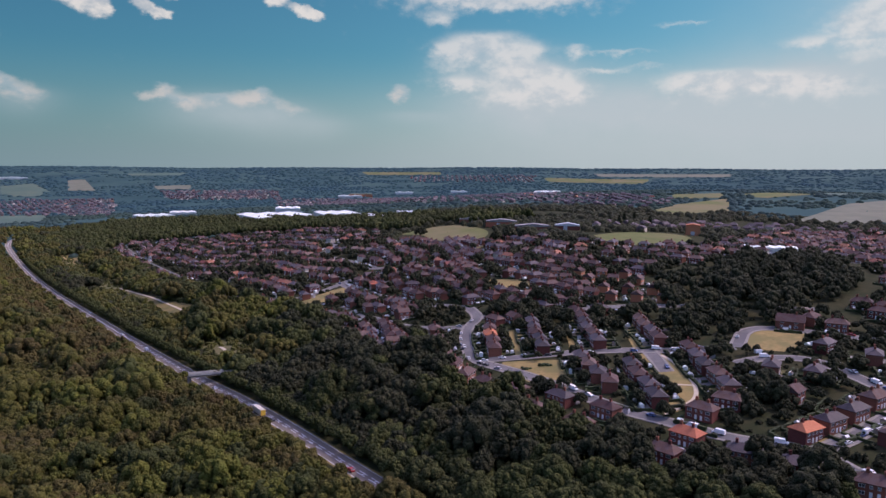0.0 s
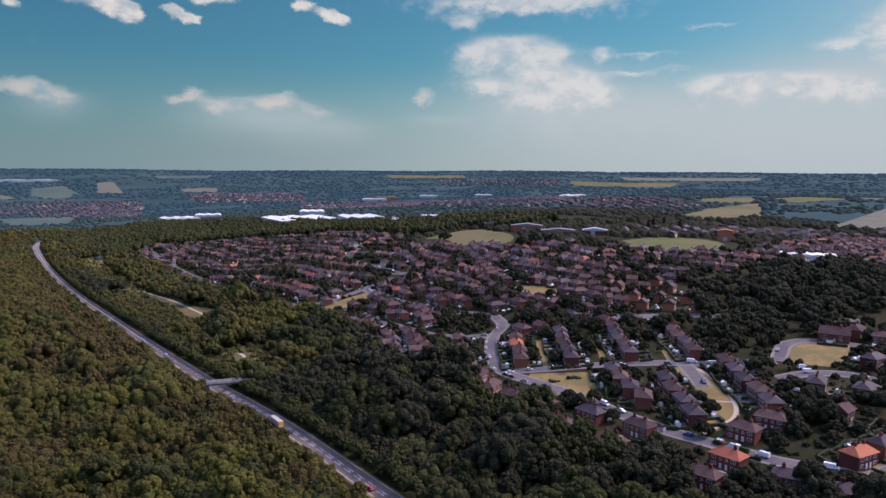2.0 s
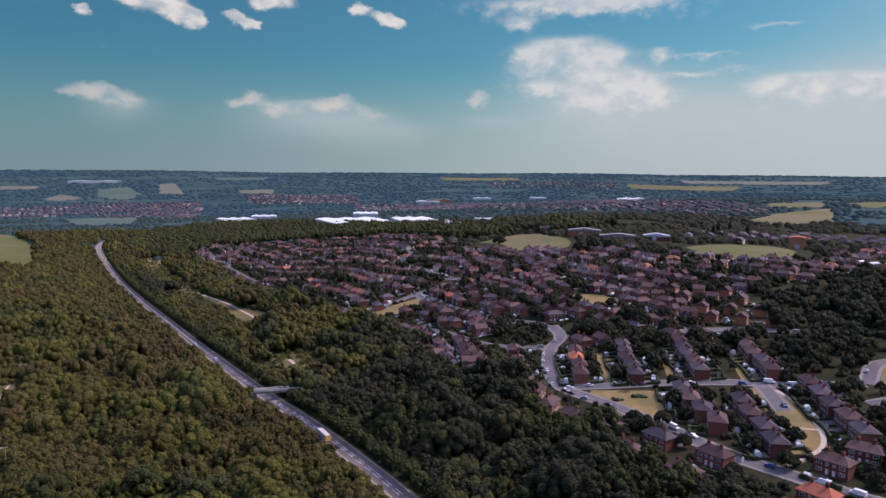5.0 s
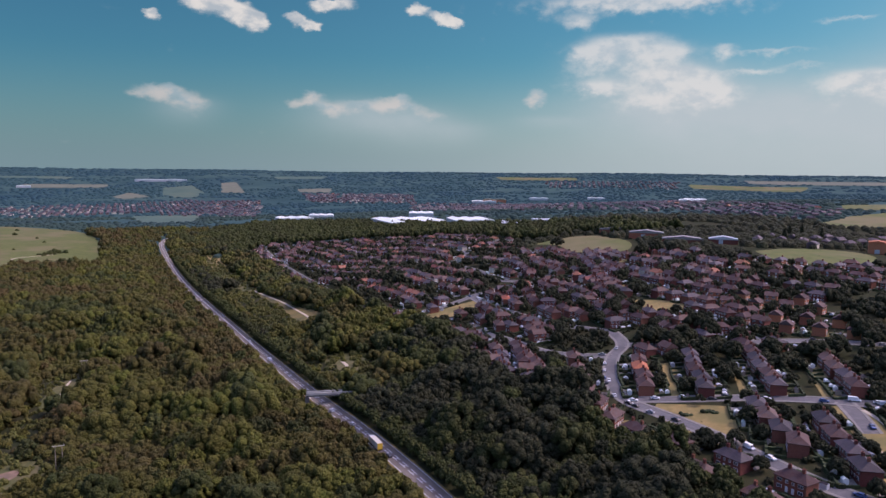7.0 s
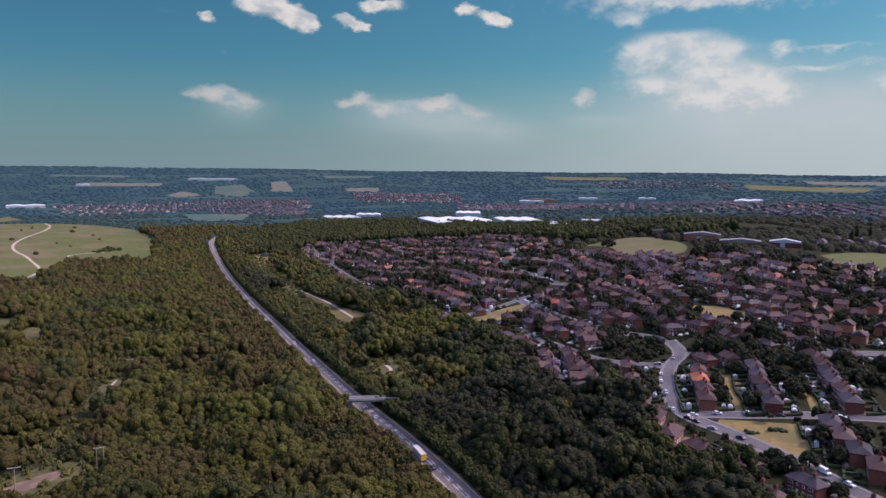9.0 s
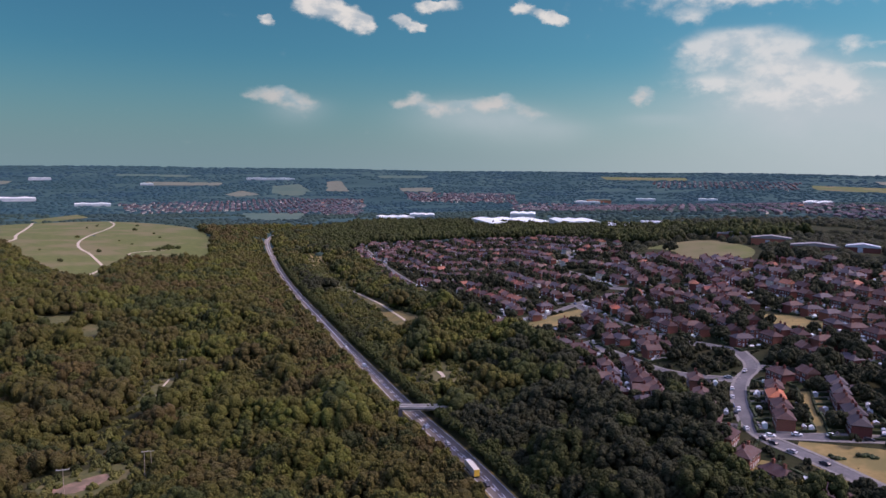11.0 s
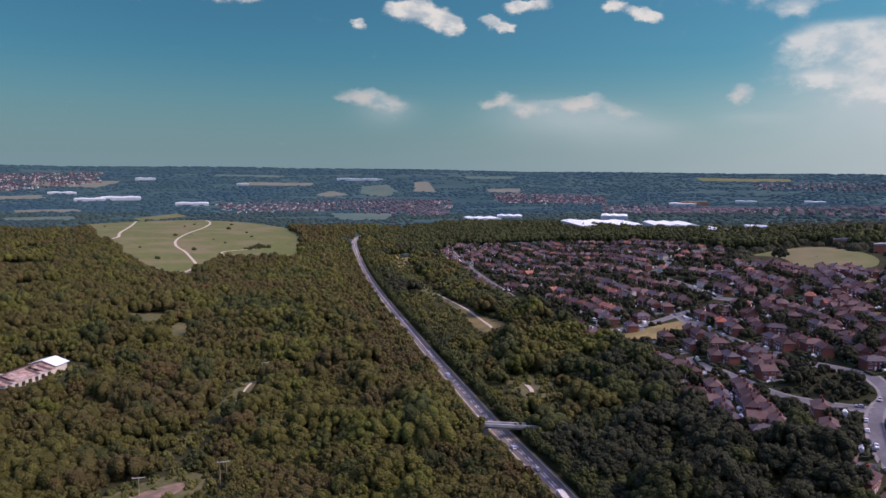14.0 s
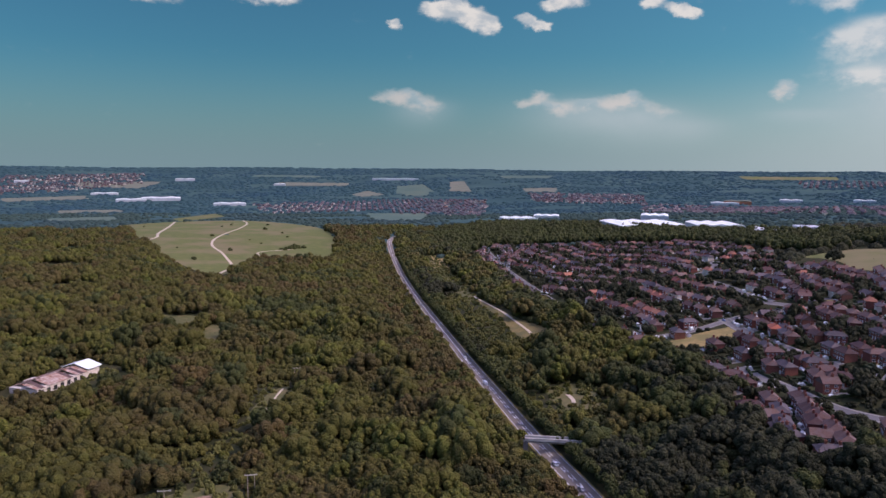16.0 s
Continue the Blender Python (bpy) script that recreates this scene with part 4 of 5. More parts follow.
def stamp(name, places, protos, mats, label, category="trees", squash=1.0, which=None):
    """Many crowns in one mesh. places: x, y, radius, height of the crown's foot above ground; which: the foliage of each."""
    vs, fs, idx, n = [], [], [], 0
    mats = mats if isinstance(mats, list) else [mats]
    which = np.zeros(len(places), int) if which is None else which
    z = height(places[:, 0], places[:, 1])
    for (x, y, r, lift), g, w in zip(places, z, which):
        v, f = protos[dice.randint(len(protos))]
        a = dice.uniform(0, 6.283)
        c, s = math.cos(a) * r, math.sin(a) * r
        k = r * squash * dice.uniform(0.85, 1.2)
        vs.append(np.column_stack([v[:, 0] * c - v[:, 1] * s + x, v[:, 0] * s + v[:, 1] * c + y, v[:, 2] * k + g + lift]))
        fs.append(f + n)
        idx.append(np.full(len(f), w))
        n += len(v)
    tagged(new(name, big_mesh(name, np.concatenate(vs), np.concatenate(fs), mats, np.concatenate(idx))), label, category, kind="stuff")


def trunk_mesh(h, r):
    """A tapered trunk with four limbs."""
    bm = bmesh.new()
    def limb(a, b, ra, rb):
        a, b = Vector(a), Vector(b)
        q = (b - a).to_track_quat("Z", "Y")
        ring = [[bm.verts.new(p + q @ Vector((math.cos(i * 1.047) * rr, math.sin(i * 1.047) * rr, 0))) for i in range(6)] for p, rr in ((a, ra), (b, rb))]
        for i in range(6):
            bm.faces.new((ring[0][i], ring[0][(i + 1) % 6], ring[1][(i + 1) % 6], ring[1][i]))
    limb((0, 0, -0.4), (0.1, 0, h * 0.55), r, r * 0.65)
    for i in range(4):
        limb((0.1, 0, h * (0.4 + 0.05 * i)), (math.cos(i * 1.6) * h * 0.28, math.sin(i * 1.6) * h * 0.28, h * 0.85), r * 0.5, r * 0.15)
    me = bpy.data.meshes.new("trunk")
    bm.to_mesh(me), bm.free()
    me.materials.append(M["bark"])
    return me


TRUNK = trunk_mesh(7.0, 0.28)


def tree_kinds(leaf, label, group="trees of the wood"):
    out = []
    for v, f in FINE_CROWNS:
        t = tagged(new("tree", None), label, "tree", group)
        part("trunk", TRUNK, None, t)
        w = v * 4.8
        w[:, 2] += 2.4
        part("crown", big_mesh("crown", w, f, [M[leaf]]), None, t)
        out.append([t, 0])
    return out


def plant(kinds, x, y, size):
    k = kinds[int(dice.randint(len(kinds)))]
    m = pose(x, y, at(x, y), 0, 0, dice.uniform(0, 360)) 
    ob = k[0] if not k[1] else copy_thing(k[0], m)
    k[1] = 1
    ob.matrix_basis = m @ Matrix.Diagonal((size, size, size * dice.uniform(0.9, 1.15), 1))
    return ob


def scatter(x0, x1, y0, y1, step):
    xs, ys = np.meshgrid(np.arange(x0, x1, step), np.arange(y0, y1, step))
    xs, ys = xs.ravel() + dice.uniform(-0.45, 0.45, xs.size) * step, ys.ravel() + dice.uniform(-0.45, 0.45, ys.size) * step
    return xs, ys


def in_view(x, y):
    """The sector of land ahead that the walk looks over, with a margin."""
    a = np.degrees(np.arctan2(x + 15, y - 40))
    return (a > -67) & (a < 40) & (np.hypot(x + 15, y - 60) > 70)


OPEN_LEFT = HEATH + [[(-328, 452), (-318, 436), (-303, 392), (-309, 390), (-327, 430)], [(-275, 280), (-262, 325), (-240, 320), (-240, 285)], [(-500, 545), (-478, 560), (-445, 500), (-470, 490)],
             [(-462, 340), (-490, 418), (-446, 422), (-424, 352), (-432, 338)]]
OPEN_RIGHT = [CLEARING, WAYSIDE, GOLD]
LOW = (([(-390, 800), (-365, 762), (-308, 684), (-272, 634), (-246, 594)], 24), ([(-600, 1105), (-530, 1010), (-457, 903), (-400, 842)], 16), ([(-690, 730), (-760, 770), (-880, 830)], 30), ([(-428, 362), (-440, 398)], 20), (FOOTPATHS[5][0], 18), ([(-296, 375), (-284, 352), (-276, 327)], 13), (FOOTPATHS[4][0], 24), ([(-262, 300), (-250, 305)], 22))


def woods(step, keep_if):
    """Tree places in the woods on both sides of the road."""
    x, y = scatter(-1500, 320, 60, 1500, step)
    ok = in_view(x, y) & keep_if(x, y)
    x, y = x[ok], y[ok]
    d, side = off_line(x, y, ROAD)
    e, es = off_line(x, y, EDGE)
    left = (side < 0) & (d > 6.8) & ~inside(x, y, HILL)
    for o in OPEN_LEFT:
        left &= ~inside(x, y, o)
    right = (side > 0) & (d > 8.0) & ((es < 0) | (e < 8) & (y < 430))
    for o in OPEN_RIGHT:
        right &= ~inside(x, y, o)
    right &= off_line(x, y, FOOTPATHS[3][0])[0] > 5.0
    left &= off_line(x, y, FOOTPATHS[5][0])[0] > 4.0
    homes = np.array([(a, b) for a, b, _ in HOMES])
    right &= np.array([np.hypot(homes[:, 0] - a, homes[:, 1] - b).min() > 8.5 for a, b in zip(x, y)])
    return np.column_stack([x, y])[left], np.column_stack([x, y])[right]


def dist(x, y):
    return np.hypot(x + 15, y - 60)


def crowns_at(p, r0, r1, lift0, lift1):
    return np.column_stack([p, dice.uniform(r0, r1, len(p)), dice.uniform(lift0, lift1, len(p))])


def lie(p, scale, seed):
    """Slow change over the wood, about -0.6 to 0.6."""
    return np.array([noise.noise(Vector((a / scale, b / scale, seed))) for a, b in p])


def mixed_crowns(p):
    """Mostly middling crowns, some broad old ones that stand above the rest, gathered in groves."""
    grove, patchy = lie(p, 70, 5), lie(p, 28, 9)
    old = dice.rand(len(p)) < 0.16 + 0.25 * grove
    r = np.where(old, dice.uniform(6.5, 10.0, len(p)), dice.uniform(3.2, 6.0, len(p)))
    d, side = off_line(p[:, 0], p[:, 1], ROAD)
    r = np.where((side < 0) & (d < 15), np.minimum(r, 3.2), np.where((side < 0) & (d < 30), np.minimum(r, 5.0), r))
    r = np.where((side > 0) & (d < 18), np.minimum(r, 4.2), r)
    lift = np.where(old, 2.6, 1.6) + 4.2 * patchy + 3.0 * grove + dice.uniform(-0.8, 1.2, len(p))
    lift = np.where((side < 0) & (d < 30), np.minimum(lift, 2.0), lift)
    # the tallest trees stand along the edge of the estate
    e = off_line(p[:, 0], p[:, 1], EDGE)[0]
    lift = lift + np.where(side > 0, np.clip((50 - e) / 10, 0, 4.0), 0)
    # low scrub beside the footpaths and clearings
    low = np.zeros(len(p), bool)
    for line, reach in LOW:
        low |= off_line(p[:, 0], p[:, 1], line)[0] < reach * dice.uniform(0.6, 1.1, len(p))
    r, lift = np.where(low, np.minimum(r * 0.45, 2.6), r * (1 + 0.3 * patchy)), np.where(low, -0.4, np.maximum(lift, 0.2))
    return np.column_stack([p, r, lift])


def foliage(p, right):
    """Which leaves each tree bears: olive, light, russet, deep, dark, in drifts, darkened towards the near right."""
    k = lie(p, 110, 2) + 0.5 * lie(p, 30, 7) + dice.normal(size=len(p)) * 0.2
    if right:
        # lens vignetting put into leaf colour: more dark leaves at the near right
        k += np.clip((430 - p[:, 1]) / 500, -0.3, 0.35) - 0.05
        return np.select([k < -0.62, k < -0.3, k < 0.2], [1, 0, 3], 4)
    return np.select([k < -0.55, k < -0.25, k > 0.42, k > 0.3], [3, 1, 2, 3], 0)


LEAVES = [M["leaf_olive"], M["leaf_light"], M["leaf_russet"], M["leaf_deep"], M["leaf_dark"]]
ul, ur = woods(8.0, lambda x, y: dist(x, y) < 165)
stamp("woodland", crowns_at(np.vstack([ul, ur]), 3.5, 5.5, 1.0, 3.5), FAR_CROWNS, M["leaf_deep"], "woodland canopy below the start of the flight")
nl, nr = woods(7.4, lambda x, y: (dist(x, y) >= 165) & (dist(x, y) < 350))
olive, deep = tree_kinds("leaf_olive", "broadleaf tree with an olive-green crown in dense woodland"), tree_kinds("leaf_deep", "broadleaf tree with a deep green crown in dense woodland")
for p, kinds, n in ((nl, olive, 85), (nr, deep, 70)):
    o = np.argsort(dist(p[:, 0], p[:, 1]))
    for x, y in p[o[:n]]:
        plant(kinds, x, y, dice.uniform(0.8, 1.6))
    rest = p[o[n:]]
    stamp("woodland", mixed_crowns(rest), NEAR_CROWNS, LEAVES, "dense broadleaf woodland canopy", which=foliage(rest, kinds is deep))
ml, mr = woods(8.2, lambda x, y: (dist(x, y) >= 350) & (dist(x, y) < 680))
stamp("woodland", mixed_crowns(ml), MID_CROWNS, LEAVES, "dense olive-green woodland canopy", which=foliage(ml, False))
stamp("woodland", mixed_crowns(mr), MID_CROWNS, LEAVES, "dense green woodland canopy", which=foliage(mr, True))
fl, fr = woods(10.0, lambda x, y: (dist(x, y) >= 680) & (dist(x, y) < 1600))
for p, right in ((fl, False), (fr, True)):
    q = crowns_at(p, 4.5, 8.0, 0.5, 3.0)
    q[:, 3] += 4.0 * np.maximum(0, lie(p, 60, 5) + lie(p, 25, 8))
    d, side = off_line(p[:, 0], p[:, 1], ROAD)
    near = (side > 0) & (d < 16)
    q[near, 2] = np.minimum(q[near, 2], 4.4)
    edge = (side < 0) & (d < 45)
    q[edge, 2] = np.minimum(q[edge, 2], 2.6 + d[edge] / 14)
    q[edge, 3] = np.minimum(q[edge, 3], -0.5 + d[edge] / 15)
    for line, reach in LOW[:3]:
        low = off_line(p[:, 0], p[:, 1], line)[0] < reach
        q[low, 2] *= 0.4
        q[low, 3] = -0.4
    stamp("woodland", q, FAR_CROWNS, LEAVES, "dense woodland canopy further off", which=foliage(p, right))

# undergrowth and young trees that close the canopy between the crowns
sl, sr = woods(5.2, lambda x, y: (dist(x, y) >= 165) & (dist(x, y) < 700))
LUMPS = [(ICO_V * dice.uniform(0.75, 1.15, (12, 1)), ICO_F) for _ in range(6)]
for p, leaf in ((sl, "leaf_olive"), (sr, "leaf_deep")):
    low = np.zeros(len(p), bool)
    for line, reach in LOW:
        low |= off_line(p[:, 0], p[:, 1], line)[0] < reach
    p = p[~low]
    stamp("undergrowth", np.column_stack([p, dice.uniform(2.4, 4.0, len(p)), dice.uniform(0.6, 2.4, len(p))]), LUMPS, M[leaf], "young trees and undergrowth between the crowns", "undergrowth")

# scrub that fills the low ground beside the footpaths
x, y = scatter(-640, -120, 270, 1130, 4.0)
ok = np.zeros(len(x), bool)
for line, reach in LOW:
    ok |= off_line(x, y, line)[0] < reach * dice.uniform(0.7, 1.1, len(x))
for line, w in FOOTPATHS[3:6]:
    ok &= off_line(x, y, line)[0] > 4.0
ok &= ~inside(x, y, CLEARING) & (off_line(x, y, ROAD)[0] > 9) & (dice.rand(len(x)) < 0.5) & ~inside(x, y, [(-264, 294), (-256, 316), (-248, 312), (-251, 294)])
q = np.column_stack([x, y])[ok]
stamp("scrub", np.column_stack([q, dice.uniform(0.9, 2.4, len(q)), np.full(len(q), -0.3)]), FAR_CROWNS, M["leaf_scrub"], "low yellow-green scrub beside the footpaths", "scrub")

# a tall belt of trees along the right-hand verge, which shades the road
c = polyline(ROAD, 3.4)
t = np.gradient(c, axis=0)
t /= np.hypot(t[:, 0], t[:, 1])[:, None]
belt = c + np.column_stack([t[:, 1], -t[:, 0]]) * dice.uniform(5.8, 7.6, (len(c), 1))
ok = in_view(belt[:, 0], belt[:, 1]) & (belt[:, 1] < 1050)
for poly in OPEN_RIGHT:
    ok &= ~inside(belt[:, 0], belt[:, 1], poly)
ok &= np.hypot(belt[:, 0] + 127, belt[:, 1] - 411) > 7
belt = belt[ok]
stamp("roadside_trees", np.column_stack([belt, dice.uniform(2.4, 3.4, len(belt)), dice.uniform(2.6, 5.0, len(belt))]), MID_CROWNS, M["leaf_deep"], "tall green trees lining the main road")

# woods behind and beside the estate
RIGHT_WOOD = [(134, 425), (150, 480), (164, 530), (218, 590), (301, 640), (360, 620), (300, 500), (258, 457), (207, 425), (169, 408)]
BACK_WOOD = [(-560, 1150), (-556, 1240), (-386, 1260), (-208, 1165), (-80, 985), (-40, 960), (0, 1000), (60, 960), (130, 1010), (-60, 1140), (-150, 1240), (-450, 1560), (-700, 1620), (-760, 1440), (-700, 1180)]
x, y = scatter(100, 380, 400, 660, 9.5)
ok = inside(x, y, RIGHT_WOOD) & (dice.rand(len(x)) < 0.85)
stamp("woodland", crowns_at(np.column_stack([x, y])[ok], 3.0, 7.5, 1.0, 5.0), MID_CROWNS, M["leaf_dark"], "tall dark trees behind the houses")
x, y = scatter(-800, 200, 900, 1700, 10.0)
ok = inside(x, y, BACK_WOOD) & ~inside(x, y, BEFORE[0]) & ~inside(x, y, FIELD)
stamp("woodland", crowns_at(np.column_stack([x, y])[ok], 5.5, 8.5, 1.5, 4.5), FAR_CROWNS, M["leaf_deep"], "belt of woodland behind the estate")
# garden trees of the estate
x, y = scatter(-560, 640, 230, 1240, 9.0)
ok = inside(x, y, ESTATE + []) | inside(x, y, [(30, 300), (109, 226), (190, 190), (260, 330), (230, 430), (130, 440), (0, 430)])
for g_ in GREENS:
    ok &= ~inside(x, y, g_)
for line in STREETS:
    ok &= off_line(x, y, line)[0] > 7
H = np.array([(a, b) for a, b, _ in HOMES] + [(a, b) for a, b, _ in FAR])
ok &= np.array([np.hypot(H[:, 0] - a, H[:, 1] - b).min() > 6.4 for a, b in zip(x, y)])
for g_ in BEFORE:
    ok &= ~inside(x, y, g_) | (dice.rand(len(x)) < 0.2)
ok &= dice.rand(len(x)) < 0.8
p = np.column_stack([x, y])[ok]
garden = tree_kinds("leaf_dark", "dark green garden tree beside brick houses", "trees of the gardens")
o = np.argsort(dist(p[:, 0], p[:, 1]))
for a, b in p[o[:85]]:
    plant(garden, a, b, dice.uniform(0.3, 0.85))
near = np.isin(np.arange(len(p)), o[:85])
q = p[~near]
for part_of in (dist(q[:, 0], q[:, 1]) < 560, dist(q[:, 0], q[:, 1]) >= 560):
    stamp("garden_trees", crowns_at(q[part_of], 1.8, 4.8, 0.2, 3.0), MID_CROWNS if part_of[np.argmin(dist(q[:, 0], q[:, 1]))] else FAR_CROWNS, M["leaf_dark"], "garden trees and shrubs between the houses")

# shrubs in the gardens of the nearer streets
x, y = scatter(-120, 330, 200, 700, 4.4)
ok = inside(x, y, ESTATE) | inside(x, y, CORE)
for g_ in GREENS:
    ok &= ~inside(x, y, g_)
for line in STREETS:
    ok &= off_line(x, y, line)[0] > 5
ok &= np.array([np.hypot(H[:, 0] - a, H[:, 1] - b).min() > 6.5 for a, b in zip(x, y)])
ok &= dice.rand(len(x)) < 0.42
p = np.column_stack([x, y])[ok]
stamp("garden_shrubs", np.column_stack([p, dice.uniform(0.7, 2.3, len(p)), np.full(len(p), -0.2)]), FAR_CROWNS, M["leaf_dark"], "dark shrubs and small trees in the gardens", "shrubs")

# groves of tall trees between the far streets of the estate
GROVES = [(-234, 778, 16), (-243, 852, 18), (-211, 798, 18), (-182, 724, 14), (-270, 849, 14), (-198, 732, 12), (-168, 823, 16), (-132, 834, 12), (-112, 789, 10), (-396, 977, 14), (-315, 893, 14), (-340, 1023, 16),
          (-7, 617, 12), (23, 617, 12), (29, 597, 12), (-21, 523, 10), (6, 433, 9), (56, 487, 12), (60, 475, 12), (65, 463, 12), (75, 472, 11), (48, 520, 9), (53, 445, 8), (99, 517, 12), (106, 479, 11), (99, 439, 9)]
GROVES += [(170, 571, 12), (134, 527, 10), (50, 823, 14), (68, 837, 14), (-14, 814, 10), (35, 820, 12), (141, 405, 9), (170, 404, 8), (136, 309, 7), (136, 296, 7), (148, 300, 8), (129, 303, 6), (192, 335, 8), (221, 357, 8), (90, 326, 5), (76, 279, 5)]
g_x, g_y = [], []
for gx, gy, reach in GROVES:
    for _ in range(int(reach * reach / 13)):
        a, q = dice.uniform(0, 6.283), reach * math.sqrt(dice.rand())
        g_x.append(gx + q * math.cos(a)), g_y.append(gy + q * math.sin(a))
p = np.column_stack([g_x, g_y])
ok = np.array([np.hypot(H[:, 0] - a, H[:, 1] - b).min() > 4.5 for a, b in p])
for line in STREETS:
    ok &= off_line(p[:, 0], p[:, 1], line)[0] > 6
for g_ in GREENS + BEFORE:
    ok &= ~inside(p[:, 0], p[:, 1], g_)
p = p[ok]
stamp("garden_trees", crowns_at(p, 2.6, 5.2, 0.5, 3.0), MID_CROWNS, M["leaf_dark"], "groves of tall dark trees among the houses")

# far woods and hedgerows, out to the ridge
def dome(flat):
    a = np.arange(5) * 1.2566
    v = [(0, 0, 1.0 * flat)] + [(0.72 * math.cos(t), 0.72 * math.sin(t), 0.62 * flat) for t in a] + [(math.cos(t + 0.6), math.sin(t + 0.6), -0.2) for t in a]
    f = [(0, 1 + i, 1 + (i + 1) % 5) for i in range(5)]
    f += [q for i in range(5) for q in ((1 + i, 6 + i, 1 + (i + 1) % 5), (1 + (i + 1) % 5, 6 + i, 6 + (i + 1) % 5))]
    return np.array(v), np.array(f)


def far_woods(n, r0, r1, a0, a1, size, flat=0.9, leaf="leaf_hazy", bare=-0.2):
    """Closed woods and hedge lines with open land between them, in bands across the slope."""
    r = np.sqrt(dice.uniform(r0 ** 2, r1 ** 2, n))
    a = np.radians(dice.uniform(a0, a1, n))
    x, y = r * np.sin(a), r * np.cos(a)
    along = a * 2600
    m = np.array([noise.noise(Vector((u / 330, w / 170, 0))) + 0.5 * noise.noise(Vector((u / 90, w / 60, 3))) for u, w in zip(along, r)])
    hedge = (np.abs((x * 0.8 + y * 0.6 + 60 * np.sin(y / 400)) % 260 - 130) < size * 0.6) | (np.abs((y * 0.8 - x * 0.6 + 50 * np.sin(x / 350)) % 210 - 105) < size * 0.6)
    p = np.column_stack([x, y])[(m > bare) | hedge]
    p = p[~inside(p[:, 0], p[:, 1], HILL) & ~inside(p[:, 0], p[:, 1], ESTATE) & ~inside(p[:, 0], p[:, 1], FIELD) & ~inside(p[:, 0], p[:, 1], FIELD2) & ~inside(p[:, 0], p[:, 1], BEFORE[0]) & ~inside(p[:, 0], p[:, 1], BEFORE[1]) & (off_line(p[:, 0], p[:, 1], ROAD)[0] > 16)]
    for q in FAR_FIELDS:
        p = p[~inside(p[:, 0], p[:, 1], q)]
    stamp("far_woods", np.column_stack([p, dice.uniform(size * 0.6, size * 1.3, len(p)), np.zeros(len(p))]), [dome(flat)], M[leaf], "distant woods and hedgerows, haze blue in the leaf colour farther off")


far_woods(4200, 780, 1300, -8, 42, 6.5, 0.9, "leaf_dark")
far_woods(17000, 1250, 2300, -75, 45, 7.5, 0.6, "leaf_half_hazy")
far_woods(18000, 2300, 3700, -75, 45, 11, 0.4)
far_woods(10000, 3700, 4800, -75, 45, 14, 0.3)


# ---- footbridge over the main road ----
def make_bridge():
    b = tagged(new("footbridge", None), "pale concrete footbridge with solid parapets over the main road", "bridge")
    b.matrix_basis = pose(-136.0, 408.2, -1.0, 0, 0, math.degrees(math.atan2(8, 19.5)))
    # dark deck colour stands in for the shade between the parapets
    part("deck", boxes((-14, -1.7, -0.9, 14, 1.7, -0.3)), M["old_asphalt"], b, "dark deck, shade between the parapets put into its colour")
    part("beam", boxes((-14, -0.9, -1.5, 14, 0.9, -0.9)), M["concrete"], b)
    for s in (-1, 1):
        part("parapet", boxes((-14, s * 1.7 - 0.2, -0.35, 14, s * 1.7 + 0.2, 0.85), (-14, s * 1.7 - 0.3, 0.85, 14, s * 1.7 + 0.3, 1.05)), M["concrete"], b, "pale concrete parapet")
        part("abutment", boxes((s * 13.6 - 1.0, -1.6, -8, s * 13.6 + 1.0, 1.6, -0.9)), M["old_asphalt"], b, "dark abutment")


make_bridge()


# ---- vehicles ----
def body_mesh(profile, half, name, mat):
    """A vehicle body: a side outline carried across, drawn in towards the roof."""
    n = len(profile)
    v = [(x, s * half * (1.0 if z < 0.95 else 0.84), z) for s in (-1, 1) for x, z in profile]
    f = [tuple(range(n))[::-1], tuple(range(n, 2 * n))] + [(i, (i + 1) % n, n + (i + 1) % n, n + i) for i in range(n)]
    bm = bmesh.new()
    vs = [bm.verts.new(p) for p in v]
    for q in f:
        bm.faces.new([vs[i] for i in q])
    bmesh.ops.recalc_face_normals(bm, faces=bm.faces)
    bmesh.ops.bevel(bm, geom=bm.edges[:], offset=0.06, segments=1, affect="EDGES")
    me = bpy.data.meshes.new(name)
    bm.to_mesh(me), bm.free()
    me.materials.append(mat)
    return me


def wheel_mesh(r=0.32, w=0.22):
    bm = bmesh.new()
    bmesh.ops.create_cone(bm, cap_ends=True, segments=12, radius1=r, radius2=r, depth=w, matrix=Matrix.Rotation(math.pi / 2, 4, "X"))
    me = bpy.data.meshes.new("wheel")
    bm.to_mesh(me), bm.free()
    me.materials.append(M["rubber"])
    return me


WHEEL = wheel_mesh()
CAR = [(-2.1, 0.3), (2.1, 0.3), (2.12, 0.65), (1.95, 0.85), (0.95, 0.95), (0.3, 1.42), (-1.2, 1.45), (-1.95, 0.98), (-2.12, 0.85)]
VAN = [(-2.6, 0.35), (2.6, 0.35), (2.62, 0.9), (1.9, 1.15), (1.3, 2.0), (1.0, 2.1), (-2.55, 2.1)]


